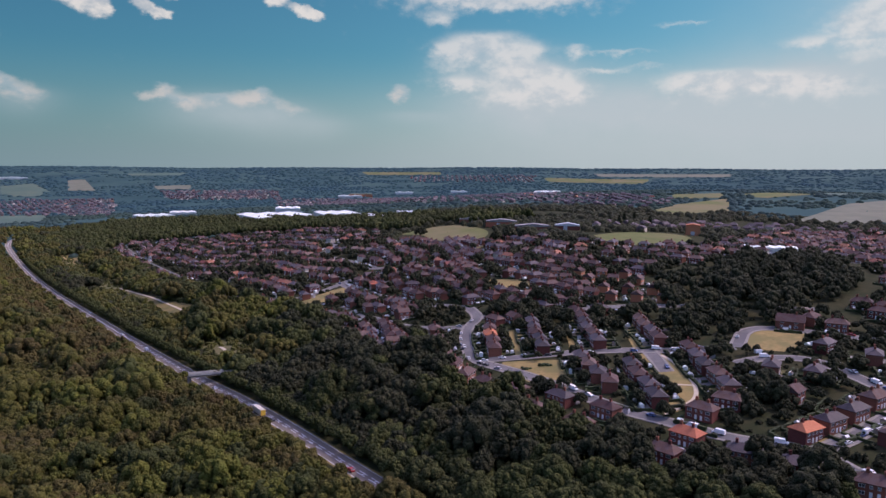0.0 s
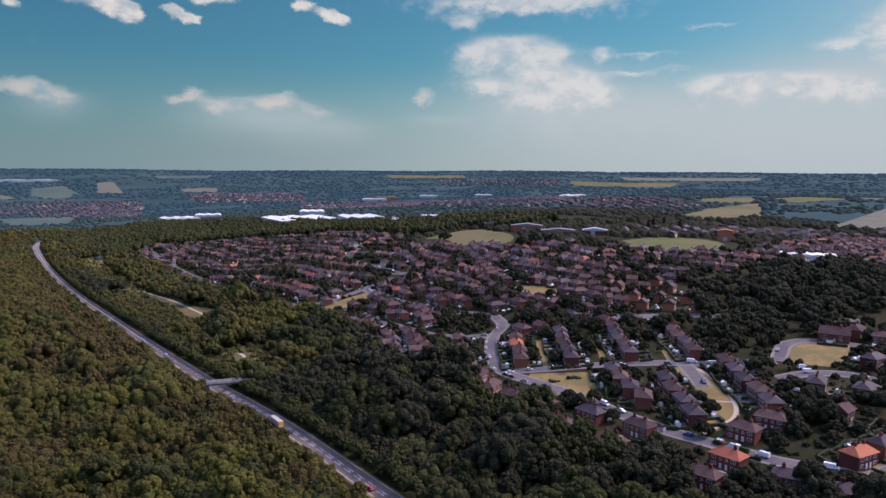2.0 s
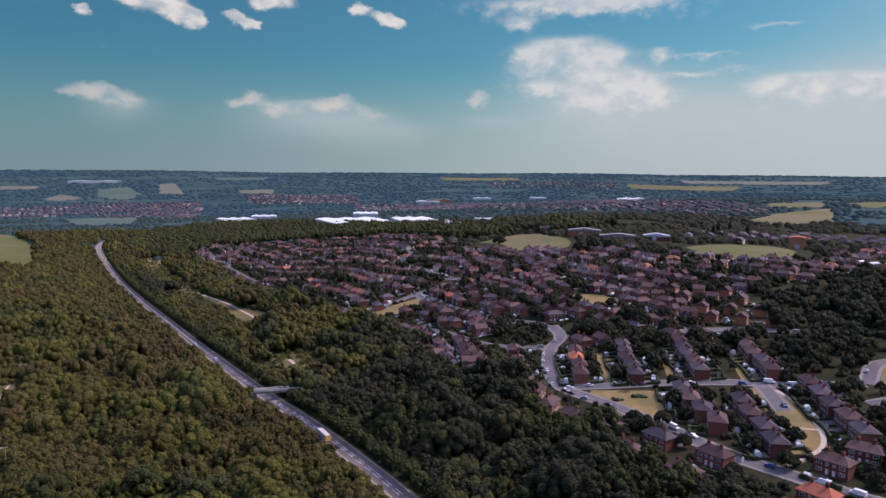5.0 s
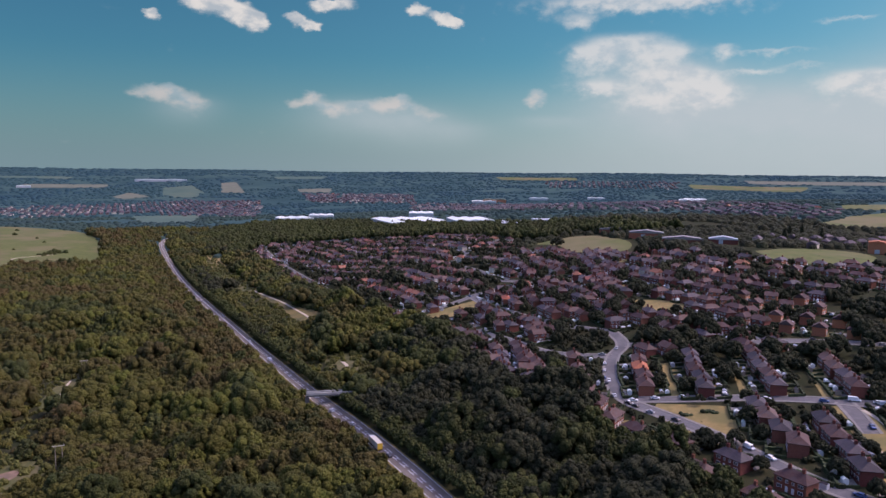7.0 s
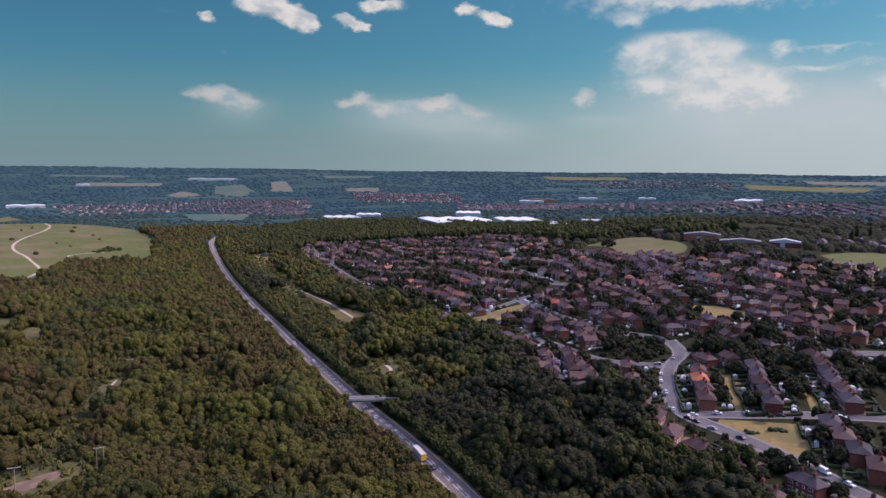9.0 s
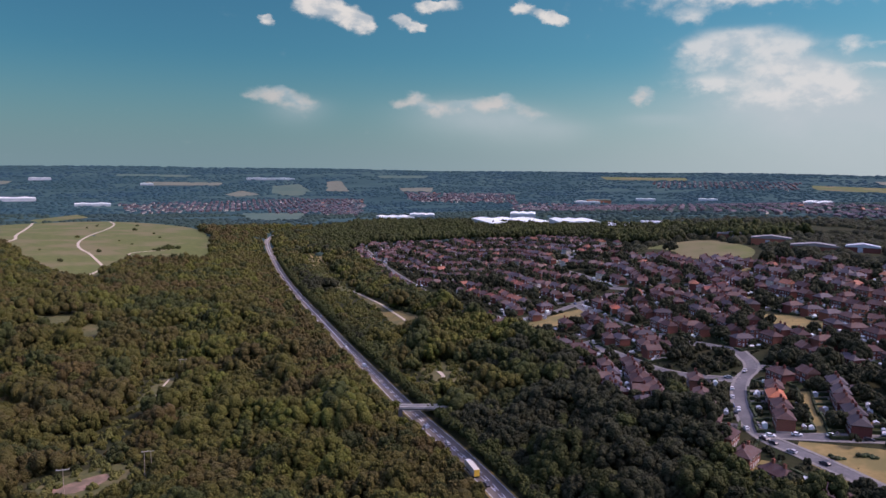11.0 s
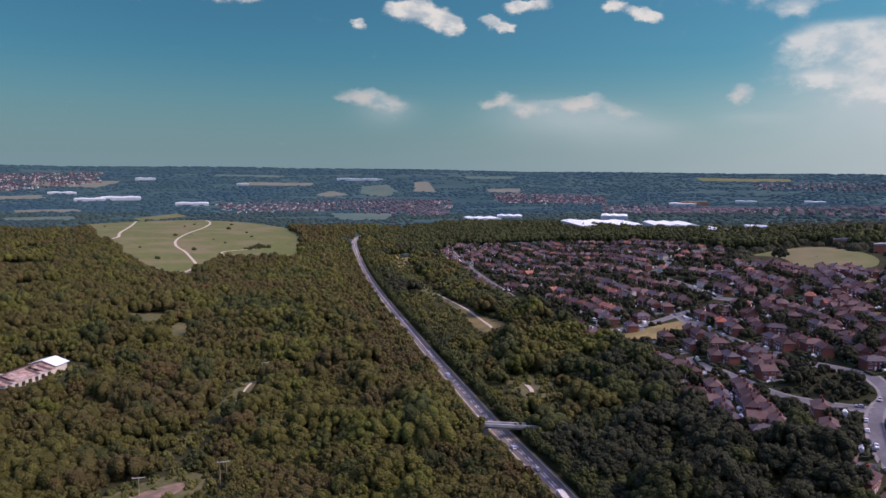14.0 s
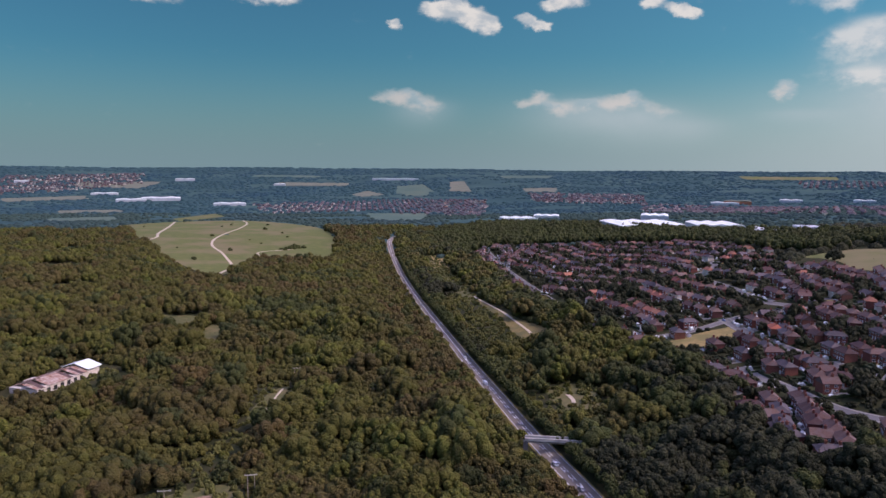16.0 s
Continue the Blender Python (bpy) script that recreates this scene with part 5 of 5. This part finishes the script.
def vehicle(kind, col, label):
    t = tagged(new("car" if kind == "car" else "van", None), label, kind, "parked vehicles")
    half = 0.88 if kind == "car" else 0.98
    part("body", body_mesh(CAR if kind == "car" else VAN, half, "body", paint(label.split()[0] + "_paint", col)), None, t)
    if kind == "car":
        for name, q in (("windscreen", (0.36, 0.9, 0.98, 1.4)), ("rear_window", (-1.88, -1.28, 1.03, 1.42))):
            x0, x1, z0, z1 = q
            if name == "windscreen":
                v = [(x1 + 0.03, -0.66, z0), (x1 + 0.03, 0.66, z0), (x0, 0.62, z1), (x0, -0.62, z1)]
            else:
                v = [(x0 - 0.04, 0.66, z0), (x0 - 0.04, -0.66, z0), (x1 - 0.04, -0.62, z1), (x1 - 0.04, 0.62, z1)]
            part(name, mesh_data(name, v + [(a, b, c + 0.03) for a, b, c in v], [(0, 1, 2, 3), (4, 5, 6, 7), (0, 1, 5, 4), (2, 3, 7, 6)], [M["glass"]]), None, t)
        for s in (-1, 1):
            v = [(0.75, s * 0.86, 1.0), (-1.75, s * 0.86, 1.0), (-1.2, s * 0.8, 1.36), (0.3, s * 0.8, 1.36)]
            part("side_window", mesh_data("side_window", v + [(a, b + s * 0.03, c) for a, b, c in v], [(0, 1, 2, 3), (4, 5, 6, 7), (0, 1, 5, 4)], [M["glass"]]), None, t)
        ax = 1.3
    else:
        v = [(1.92, -0.8, 1.22), (1.92, 0.8, 1.22), (1.38, 0.76, 1.95), (1.38, -0.76, 1.95)]
        part("windscreen", mesh_data("windscreen", v + [(a + 0.06, b, c + 0.03) for a, b, c in v], [(0, 1, 2, 3), (4, 5, 6, 7), (0, 1, 5, 4)], [M["glass"]]), None, t)
        ax = 1.7
    for x in (-ax, ax):
        for s in (-1, 1):
            part("wheel", WHEEL, None, t).matrix_basis = pose(x, s * (half - 0.1), 0.32)
    return [t, 0]


FLEET = [vehicle("car", (0.75, 0.75, 0.74), "white hatchback car parked at the kerb"), vehicle("car", (0.03, 0.03, 0.035), "black hatchback car parked at the kerb"),
         vehicle("car", (0.06, 0.11, 0.25), "blue hatchback car parked at the kerb"), vehicle("car", (0.35, 0.36, 0.38), "silver hatchback car parked at the kerb"),
         vehicle("car", (0.38, 0.03, 0.03), "red hatchback car parked at the kerb"), vehicle("van", (0.8, 0.8, 0.79), "white panel van parked at the kerb")]


def park(i, x, y, turn, lift=0.17):
    k = FLEET[i]
    m = pose(x, y, at(x, y) + lift, 0, 0, turn)
    if k[1]:
        return copy_thing(k[0], m)
    k[1] = 1
    k[0].matrix_basis = m
    return k[0]


for i, x, y, turn in ((0, 12, 450, 88), (0, 11.5, 438, 88), (2, 11, 426, 88), (1, 12, 418, 88), (0, 15, 399, 100), (0, 34, 393, 0), (0, 47, 392.6, 2), (1, 57, 392.4, 0), (1, 66, 392, 2), (2, 91, 298, 135),
                      (1, 21, 388, 130), (1, 24, 384, 130), (3, 30, 376, 140), (1, 40, 366, 130), (5, 104, 284, 135), (5, 112, 276, 135), (5, 167, 364, 10), (0, 157, 351, 30)):
    park(i, x, y, turn)
for i, x, y, turn in ((0, 155, 260, 28), (1, 149, 257, 28), (2, 163, 265, 30), (3, 169, 268, 30), (3, 175, 272, 32), (0, 127, 379, -15), (0, 197, 330, 100), (1, 199, 318, 100), (0, 150, 238, 120),
                      (3, 196, 340, 95), (2, 200, 308, 110), (1, 90, 333, 0), (4, 148, 268, -60)):
    park(i, x, y, turn)
vr = random.Random(12)
for line in STREETS:
    c = polyline(line, 11.0)
    for (x0, y0), (x1, y1) in zip(c[:-1], c[1:]):
        if vr.random() < 0.38 and math.hypot(x0, y0) < 760:
            a = math.atan2(y1 - y0, x1 - x0)
            s = vr.choice((-1, 1)) * 1.85
            park(vr.choice((0, 0, 0, 1, 2, 3, 4, 5)), (x0 + x1) / 2 - math.sin(a) * s, (y0 + y1) / 2 + math.cos(a) * s, math.degrees(a))
# traffic on the main road
for i, x, y in ((0, -254, 549), (0, -131, 394), (3, -113, 374), (1, -84, 336), (4, -37, 273), (3, -400, 735), (0, -330, 650), (5, -213, 496), (1, -520, 893), (0, -640, 1056)):
    park(i, x, y, 128, 0.27)["group"] = "traffic on the main road"


def make_lorry():
    t = tagged(new("lorry", None), "articulated lorry with a yellow-backed white trailer on the road", "lorry")
    part("trailer", boxes((-6.5, -1.25, 1.0, 3.2, 1.25, 3.9)), paint("trailer_paint", (0.55, 0.5, 0.4)), t)
    part("rear_door", boxes((-6.58, -1.2, 1.05, -6.5, 1.2, 3.85)), paint("yellow_paint", (0.75, 0.48, 0.06)), t, "yellow rear doors")
    part("cab", boxes((3.6, -1.2, 0.7, 5.8, 1.2, 3.2), (3.6, -1.1, 3.2, 5.2, 1.1, 3.7)), paint("cab_paint", (0.5, 0.5, 0.5)), t)
    part("windscreen", boxes((5.8, -1.05, 2.0, 5.84, 1.05, 3.0)), M["glass"], t)
    part("chassis", boxes((-6.3, -0.5, 0.7, 3.6, 0.5, 1.0)), M["rubber"], t)
    for x in (-5.5, -4.4, 2.2, 4.8):
        for s in (-1, 1):
            o = part("wheel", WHEEL, None, t)
            o.matrix_basis = pose(x, s * 1.1, 0.48) @ Matrix.Diagonal((1.5, 1.3, 1.5, 1))
    t.matrix_basis = pose(-93.5, 347, at(-93.5, 347) + 0.27, 0, 0, 126)


make_lorry()


# ---- large sheds and works ----
def shed(x, y, w, d, h, turn, roof, wall, label, spans=3, name="warehouse"):
    """A shed with a row of low pitched roof spans, a plinth, loading doors and a gutter."""
    s = tagged(new(name, None), label, name)
    s.matrix_basis = pose(x, y, at(x, y), 0, 0, turn)
    part("wall", boxes((-w / 2, -d / 2, -4, w / 2, d / 2, h - 1.2)), M[wall], s)
    step = w / spans
    rise = min(2.6, step * 0.09)
    for i in range(spans):
        x0 = -w / 2 + i * step
        v = [(x0, yy, z) for yy in (-d / 2 - 0.4, d / 2 + 0.4) for z in (h - 1.2, h)] + [(x0 + step, yy, z) for yy in (-d / 2 - 0.4, d / 2 + 0.4) for z in (h - 1.2, h)]
        v += [(x0 + step / 2, -d / 2 - 0.4, h + rise), (x0 + step / 2, d / 2 + 0.4, h + rise)]
        f = [(0, 4, 5, 8, 1), (2, 3, 9, 7, 6), (0, 1, 3, 2), (4, 6, 7, 5), (1, 8, 9, 3), (8, 5, 7, 9)]
        part("roof", mesh_data("roof", v, f, [M[roof]]), None, s)
    for i in range(spans):
        part("loading_door", boxes((-w / 2 + (i + 0.35) * step, -d / 2 - 0.12, 0, -w / 2 + (i + 0.35) * step + 4.5, -d / 2, 4.5)), M["grey_sheet"], s)
    return s


for x, y, w, d, h, turn in ((-342, 1471, 135, 150, 12, 32), (-205, 1370, 75, 90, 12, 22), (-389, 1770, 60, 80, 12, 12), (-722, 1760, 85, 70, 10, 35), (-691, 1875, 66, 60, 11, 20)):
    shed(x, y, w, d, h * 0.85, turn, "white_sheet", "grey_sheet", "large white-roofed warehouse beyond a belt of trees")
for x, y, w, d, h, turn in ((-95, 1165, 62, 60, 9, 14), (-60, 1190, 30, 40, 9, 14)):
    shed(x, y, w, d, h, turn, "grey_sheet", "grey_sheet", "grey-roofed industrial shed beyond a belt of trees", 4)
for x, y, w, d, h, turn in ((278, 1930, 62, 60, 9, -8), (-371, 2829, 95, 60, 10, 7), (-169, 3071, 78, 50, 9, 3), (-2299, 1846, 104, 70, 10, 52), (-2271, 1955, 139, 90, 12, 50), (-1912, 1954, 111, 60, 10, 45), (-2783, 2520, 90, 60, 10, 48)):
    shed(x, y, w, d, h * 0.75, turn, "white_sheet", "grey_sheet", "distant white factory in the valley", 2)
for x, y, w, d, h, turn in ((-2330, 2682, 55, 40, 9, 41), (-2043, 3249, 240, 60, 9, 32), (-3122, 1928, 55, 40, 15, 59), (-2607, 1958, 102, 50, 9, 54), (463, 3074, 88, 60, 10, -8), (70, 3118, 72, 50, 10, -1)):
    shed(x, y, w, d, h * 0.7, turn, "white_sheet", "grey_sheet", "far white-roofed works on the valley side", 2)
shed(-334, 2873, 92, 70, 12, 6, "straw", "brick_bright", "distant tan brick works", 2)
shed(43, 985, 40, 26, 6, -2, "dull_sheet", "brick", "brick school block with a pale flat roof", 1, "school")
shed(76, 922, 40, 16, 7, -4, "dull_sheet", "brick_bright", "orange brick school wing with a pale roof", 1, "school")
shed(316, 681, 50, 22, 6, -24, "white_sheet", "white_sheet", "long pale glasshouse-like market shed among trees", 5, "shed")
shed(112, 872, 46, 16, 5, -8, "dull_sheet", "brick", "low brick school hall beside a playing field", 1, "school")
shed(152, 862, 30, 14, 6, -10, "grey_sheet", "brick", "low pale-roofed school block", 1, "school")
shed(297, 837, 16, 14, 12, -19, "tile_red", "brick_bright", "tall orange brick house block standing above roofs", 1, "building")


# ---- derelict works in the wood ----
def make_ruin():
    r = tagged(new("derelict_works", None), "derelict works in woodland with collapsed rusty roof, white sheeted end", "ruin")
    r.matrix_basis = pose(-455, 378, at(-455, 378) - 0.6, 0, 0, 105)
    bm = bmesh.new()
    box(bm, -28, -10, -3, 24, 10, 4.2)
    part("wall", bm, M["render"], r)
    g = random.Random(4)
    for i in range(13):
        x0 = -28.5 + i * 3.2
        for s in (-1, 1):
            if g.random() < 0.12:
                continue
            dip = g.uniform(-0.8, 0.15)
            v = [(x0, s * 10.5, 4.25 + g.uniform(-0.2, 0.2)), (x0 + 3.15, s * 10.5, 4.25), (x0 + 3.15, 0.1 * s, 7.4 + dip), (x0, 0.1 * s, 7.4 + dip)]
            v += [(a, b, c + 0.14) for a, b, c in v]
            part("roof_panel", mesh_data("roof_panel", v, [(0, 1, 2, 3), (7, 6, 5, 4), (0, 1, 5, 4), (1, 2, 6, 5), (2, 3, 7, 6), (3, 0, 4, 7)], [M["rust" if g.random() < 0.7 else "tile_brown"]]), None, r)
    for i in range(5):
        x0 = 13.2 + i * 2.6
        v = [(x0, -10.6, 5.2), (x0 + 2.5, -10.6, 5.2), (x0 + 2.5, 0, 8.4), (x0, 0, 8.4), (x0 + 2.5, 10.6, 5.2), (x0, 10.6, 5.2)]
        v += [(a, b, c + 0.16) for a, b, c in v]
        part("white_sheet", mesh_data("white_sheet", v, [(6, 7, 8, 9), (9, 8, 10, 11), (0, 1, 7, 6), (0, 3, 9, 6), (1, 2, 8, 7), (2, 4, 10, 8), (3, 5, 11, 9), (5, 4, 10, 11)], [M["white_sheet"]]), None, r, "bright white roof sheet")
    for i in range(7):
        # thin black panels on solid wall imitate the shade inside doorways
        part("opening", boxes((-26 + i * 5.4, 10.0, 0.4, -23.2 + i * 5.4, 10.06, 3.2)), M["rubber"], r, "black panel for the shade inside a broken doorway")
        part("opening", boxes((-26 + i * 5.4, -10.06, 0.4, -23.2 + i * 5.4, -10.0, 3.2)), M["rubber"], r, "black panel for the shade inside a broken doorway")
    part("porch", boxes((-12, 10, -2, -4, 15, 3.0), (-12.4, 10, 3.0, -3.6, 15.5, 3.3)), M["render"], r)


make_ruin()


# ---- timber pole pairs of the power line, in the scrub ----
def pole_pair(x, y, turn, h=11.0, single=False):
    p = tagged(new("power_pole", None), "weathered timber pole pair with a cross arm" if not single else "single dark timber power pole", "power pole")
    p.matrix_basis = pose(x, y, at(x, y), 0, 0, turn)
    for s in ((0,) if single else (-1, 1)):
        bm = bmesh.new()
        bmesh.ops.create_cone(bm, cap_ends=True, segments=8, radius1=0.2, radius2=0.14, depth=h + 0.5, matrix=Matrix.Translation((s * 1.4, 0, h / 2 - 0.25)))
        part("pole", bm, M["wood"], p)
    part("cross_arm", boxes((-2.6, -0.12, h - 0.5, 2.6, 0.12, h - 0.25)), M["concrete"], p)
    for s in (-1, 0, 1):
        part("insulator", boxes((s * 2.3 - 0.1, -0.1, h - 0.25, s * 2.3 + 0.1, 0.1, h + 0.15)), M["concrete"], p)


pole_pair(-236, 320, 38)
pole_pair(-257, 294, 38, 11, True)
pole_pair(-326, 454, 38)


# ---- gardens: hedges, lawns, sheds, kerb-side trees ----
def gardens():
    g = random.Random(21)
    hv, hf, lv, lf, li, sv, sf, si = [], [], [], [], [], [], [], []

    def hedge(m, x0, y0, x1, y1, h):
        n = max(1, int(math.hypot(x1 - x0, y1 - y0) / 2.2))
        for i in range(n):
            a, b = i / n, (i + 1) / n
            p, q = Vector((x0 + (x1 - x0) * a, y0 + (y1 - y0) * a, 0)), Vector((x0 + (x1 - x0) * b, y0 + (y1 - y0) * b, 0))
            side = (q - p).normalized().cross(Vector((0, 0, 1))) * g.uniform(0.4, 0.75)
            o = len(hv)
            hh = h * g.uniform(0.75, 1.25)
            for c, z in ((p - side, -0.6), (q - side, -0.6), (q + side, -0.6), (p + side, -0.6), (p - side * 0.8, hh), (q - side * 0.8, hh * g.uniform(0.9, 1.1)), (q + side * 0.8, hh), (p + side * 0.8, hh)):
                w = m @ c
                hv.append((w.x, w.y, at(w.x, w.y) + z))
            for f in ((0, 1, 5, 4), (1, 2, 6, 5), (2, 3, 7, 6), (3, 0, 4, 7), (4, 5, 6, 7)):
                hf.append(tuple(o + k for k in f))

    def lawn(m, x0, y0, x1, y1, mat, lift=0.1):
        o = len(lv)
        for k in range(3):
            for c in ((x0 + (x1 - x0) * k / 2, y0), (x0 + (x1 - x0) * k / 2, y1)):
                w = m @ Vector((*c, 0))
                lv.append((w.x, w.y, at(w.x, w.y) + lift))
        for k in range(2):
            lf.append((o + 2 * k, o + 2 * k + 2, o + 2 * k + 3, o + 2 * k + 1)), li.append(mat)

    def hut(m, x, y):
        w, d, h = g.uniform(0.9, 1.7), g.uniform(0.8, 1.2), g.uniform(1.7, 2.1)
        o = len(sv)
        c = m @ Vector((x, y, 0))
        z0 = at(c.x, c.y)
        for dx, dy, z in ((-w, -d, -0.3), (w, -d, -0.3), (w, d, -0.3), (-w, d, -0.3), (-w, -d, h), (w, -d, h), (w, d, h), (-w, d, h), (-w, 0, h + 0.6), (w, 0, h + 0.6)):
            q = m @ Vector((x + dx, y + dy, 0))
            sv.append((q.x, q.y, z0 + z))
        wall, roof = g.choice(((0, 1), (0, 4), (2, 2), (3, 3), (1, 1), (1, 4)))
        for f, k in (((0, 1, 5, 4), wall), ((2, 3, 7, 6), wall), ((1, 2, 6, 9, 5), wall), ((3, 0, 4, 8, 7), wall), ((4, 5, 9, 8), roof), ((6, 7, 8, 9), roof)):
            sf.append(tuple(o + i for i in f)), si.append(k)

    for x, y, turn in HOMES + [tuple(q) for q in FAR]:
        m = Matrix.Translation((x, y, 0)) @ Matrix.Rotation(radians(turn), 4, "Z")
        near = math.hypot(x, y) < 620
        depth = 11.0
        for s in (-1, 1):
            lawn(m, -6.8, s * 3.9, -0.3, s * depth, g.choice((0, 5, 5, 2, 3, 5, 4, 1) if near else (0, 1, 1, 2, 3, 5)))
            lawn(m, 0.3, s * 3.9, 6.8, s * depth, g.choice((0, 5, 5, 2, 3, 5, 4, 1) if near else (0, 1, 1, 2, 3, 5)))
            if near or g.random() < 0.5:
                hedge(m, -7.0, s * depth, 7.0, s * depth, 1.6)
                hedge(m, -7.0, s * 4.0, -7.0, s * depth, 1.4)
            if near:
                hedge(m, 0, s * 5, 0, s * depth, 1.2)
            for _ in range(2):
                if g.random() < 0.65:
                    hut(m, g.uniform(-6, 6), s * g.uniform(7, 10))
    tagged(new("garden_hedges", mesh_data("garden_hedges", hv, hf, [M["hedge"]])), "clipped dark garden hedges between houses", "hedges", kind="stuff")
    tagged(new("garden_ground", mesh_data("garden_ground", lv, lf, [M["grass"], M["dry_grass"], M["paving"], M["old_asphalt"], M["earth"], M["rough"]], li)), "small lawns and paved yards of the gardens", "gardens", kind="stuff")
    tagged(new("garden_sheds", mesh_data("garden_sheds", sv, sf, [M["wood"], M["grey_sheet"], M["white_sheet"], M["pvc"], M["tile_grey"]], si)), "small garden sheds, greenhouses and garages", "sheds", kind="stuff")


gardens()
for x, y, s in ((26, 339, 1.1), (42, 482, 1.5), (57, 478, 1.6), (68, 502, 1.5), (66, 436, 1.0), (70, 418, 1.0), (50, 470, 1.5), (74, 488, 1.5), (-28, 885, 1.8), (-18, 452, 1.3), (26, 576, 1.4), (21, 559, 1.5),
                (-50, 653, 1.4), (-65, 651, 1.3), (142, 410, 1.4), (150, 412, 1.4), (107, 318, 0.8), (141, 306, 1.1), (146, 300, 1.2), (96, 296, 0.8), (48, 341, 0.9)):
    plant(garden, x, y, s)
for x, y, s in ((-186, 756, 1.5), (-200, 775, 1.5), (-214, 792, 1.5), (-228, 800, 1.5), (-240, 794, 1.5), (60, 340, 0.8), (52, 336, 0.8), (80, 448, 1.3), (150, 318, 1.2), (155, 308, 1.2), (120, 440, 1.5), (132, 448, 1.5), (100, 450, 1.3),
                (88, 470, 1.3), (10, 540, 1.3), (0, 575, 1.3), (35, 545, 1.3), (-35, 800, 1.5), (60, 790, 1.6), (75, 795, 1.6), (92, 788, 1.6)):
    plant(garden, x, y, s)
for x, y, w in ((44, 372, 7), (56, 374, 8), (50, 346, 6)):
    bm = bmesh.new()
    for i in range(9):
        bmesh.ops.create_icosphere(bm, subdivisions=1, radius=1.0, matrix=Matrix.Translation((vr.uniform(-w / 2, w / 2), vr.uniform(-1.4, 1.4), 0.4)) @ Matrix.Diagonal((vr.uniform(0.9, 1.5), 1.1, vr.uniform(0.7, 1.1), 1)))
    me = bpy.data.meshes.new("shrub_bed")
    bm.to_mesh(me), bm.free()
    me.materials.append(M["hedge"])
    o = tagged(new("shrub_bed", me), "rounded bed of dark shrubs on the dry green", "shrubs", "shrub beds of the green")
    o.matrix_basis = pose(x, y, at(x, y) + 0.1, 0, 0, -10)

# a row of poplars behind the playing field
for x, y in ((228, 913), (246, 958), (262, 966), (274, 933)):
    t = tagged(new("poplar", None), "tall narrow dark poplar behind the playing field", "tree", "poplars")
    part("trunk", TRUNK, None, t)
    v, f = FINE_CROWNS[int(x) % 5]
    part("crown", big_mesh("crown", np.column_stack([v[:, 0] * 2.6, v[:, 1] * 2.6, v[:, 2] * 12 + 1.5]), f, [M["leaf_dark"]]), None, t)
    t.matrix_basis = pose(x, y, at(x, y))


# ---- towns in the valley ----
def town(poly, n, seed):
    r = random.Random(seed)
    xs, ys = [p[0] for p in poly], [p[1] for p in poly]
    out = []
    while len(out) < n:
        x, y = r.uniform(min(xs), max(xs)), r.uniform(min(ys), max(ys))
        if inside(np.array([x]), np.array([y]), poly)[0]:
            turn = 30 * round(noise.noise(Vector((x / 200, y / 200, 2))) * 6)
            out.append((round(x / 24) * 24 + r.uniform(-2, 2), round(y / 34) * 34 + r.uniform(-3, 3), turn))
    return out


TOWN = town([(-1610, 2568), (-1290, 2763), (-914, 1952), (-1266, 2016)], 420, 1) + town([(-1209, 3034), (-739, 3145), (-637, 2710), (-1055, 2727)], 520, 2)
TOWN += town([(-1880, 2042), (-1529, 2712), (-1300, 2300), (-1545, 1750)], 420, 3) + town([(-3370, 1978), (-3186, 2589), (-2842, 2317), (-2756, 1631)], 620, 4)
TOWN += town([(-650, 2767), (-8, 2500), (-5, 1700), (-522, 2219)], 420, 5) + town([(-10, 2900), (300, 1900), (223, 1350), (-5, 1600)], 320, 6) + town([(304, 1766), (465, 1472), (377, 1253), (223, 1292)], 160, 7)
TOWN += town([(-200, 3900), (500, 3900), (450, 3500), (-150, 3600)], 260, 8) + town([(150, 860), (300, 960), (620, 1060), (560, 1000), (300, 860)], 60, 9)
house_crowd("town_houses", TOWN, "distant red-roofed town houses in the valley, colours muted for haze", True)


# ---- bushes dotted over the grassy hill ----
x, y = scatter(-1440, -650, 680, 1460, 26)
ok = inside(x, y, HILL) & (dice.rand(len(x)) < 0.035)
q = np.column_stack([x, y])[ok]
e = np.array([(-842 + dice.uniform(-14, 14), 1040 + dice.uniform(-22, 22)) for _ in range(26)])
q = np.vstack([q, e])
stamp("hill_bushes", np.column_stack([q, dice.uniform(1.5, 4.2, len(q)), np.full(len(q), -0.5)]), FAR_CROWNS, M["leaf_deep"], "scattered bushes on the grassy hill", "bushes")
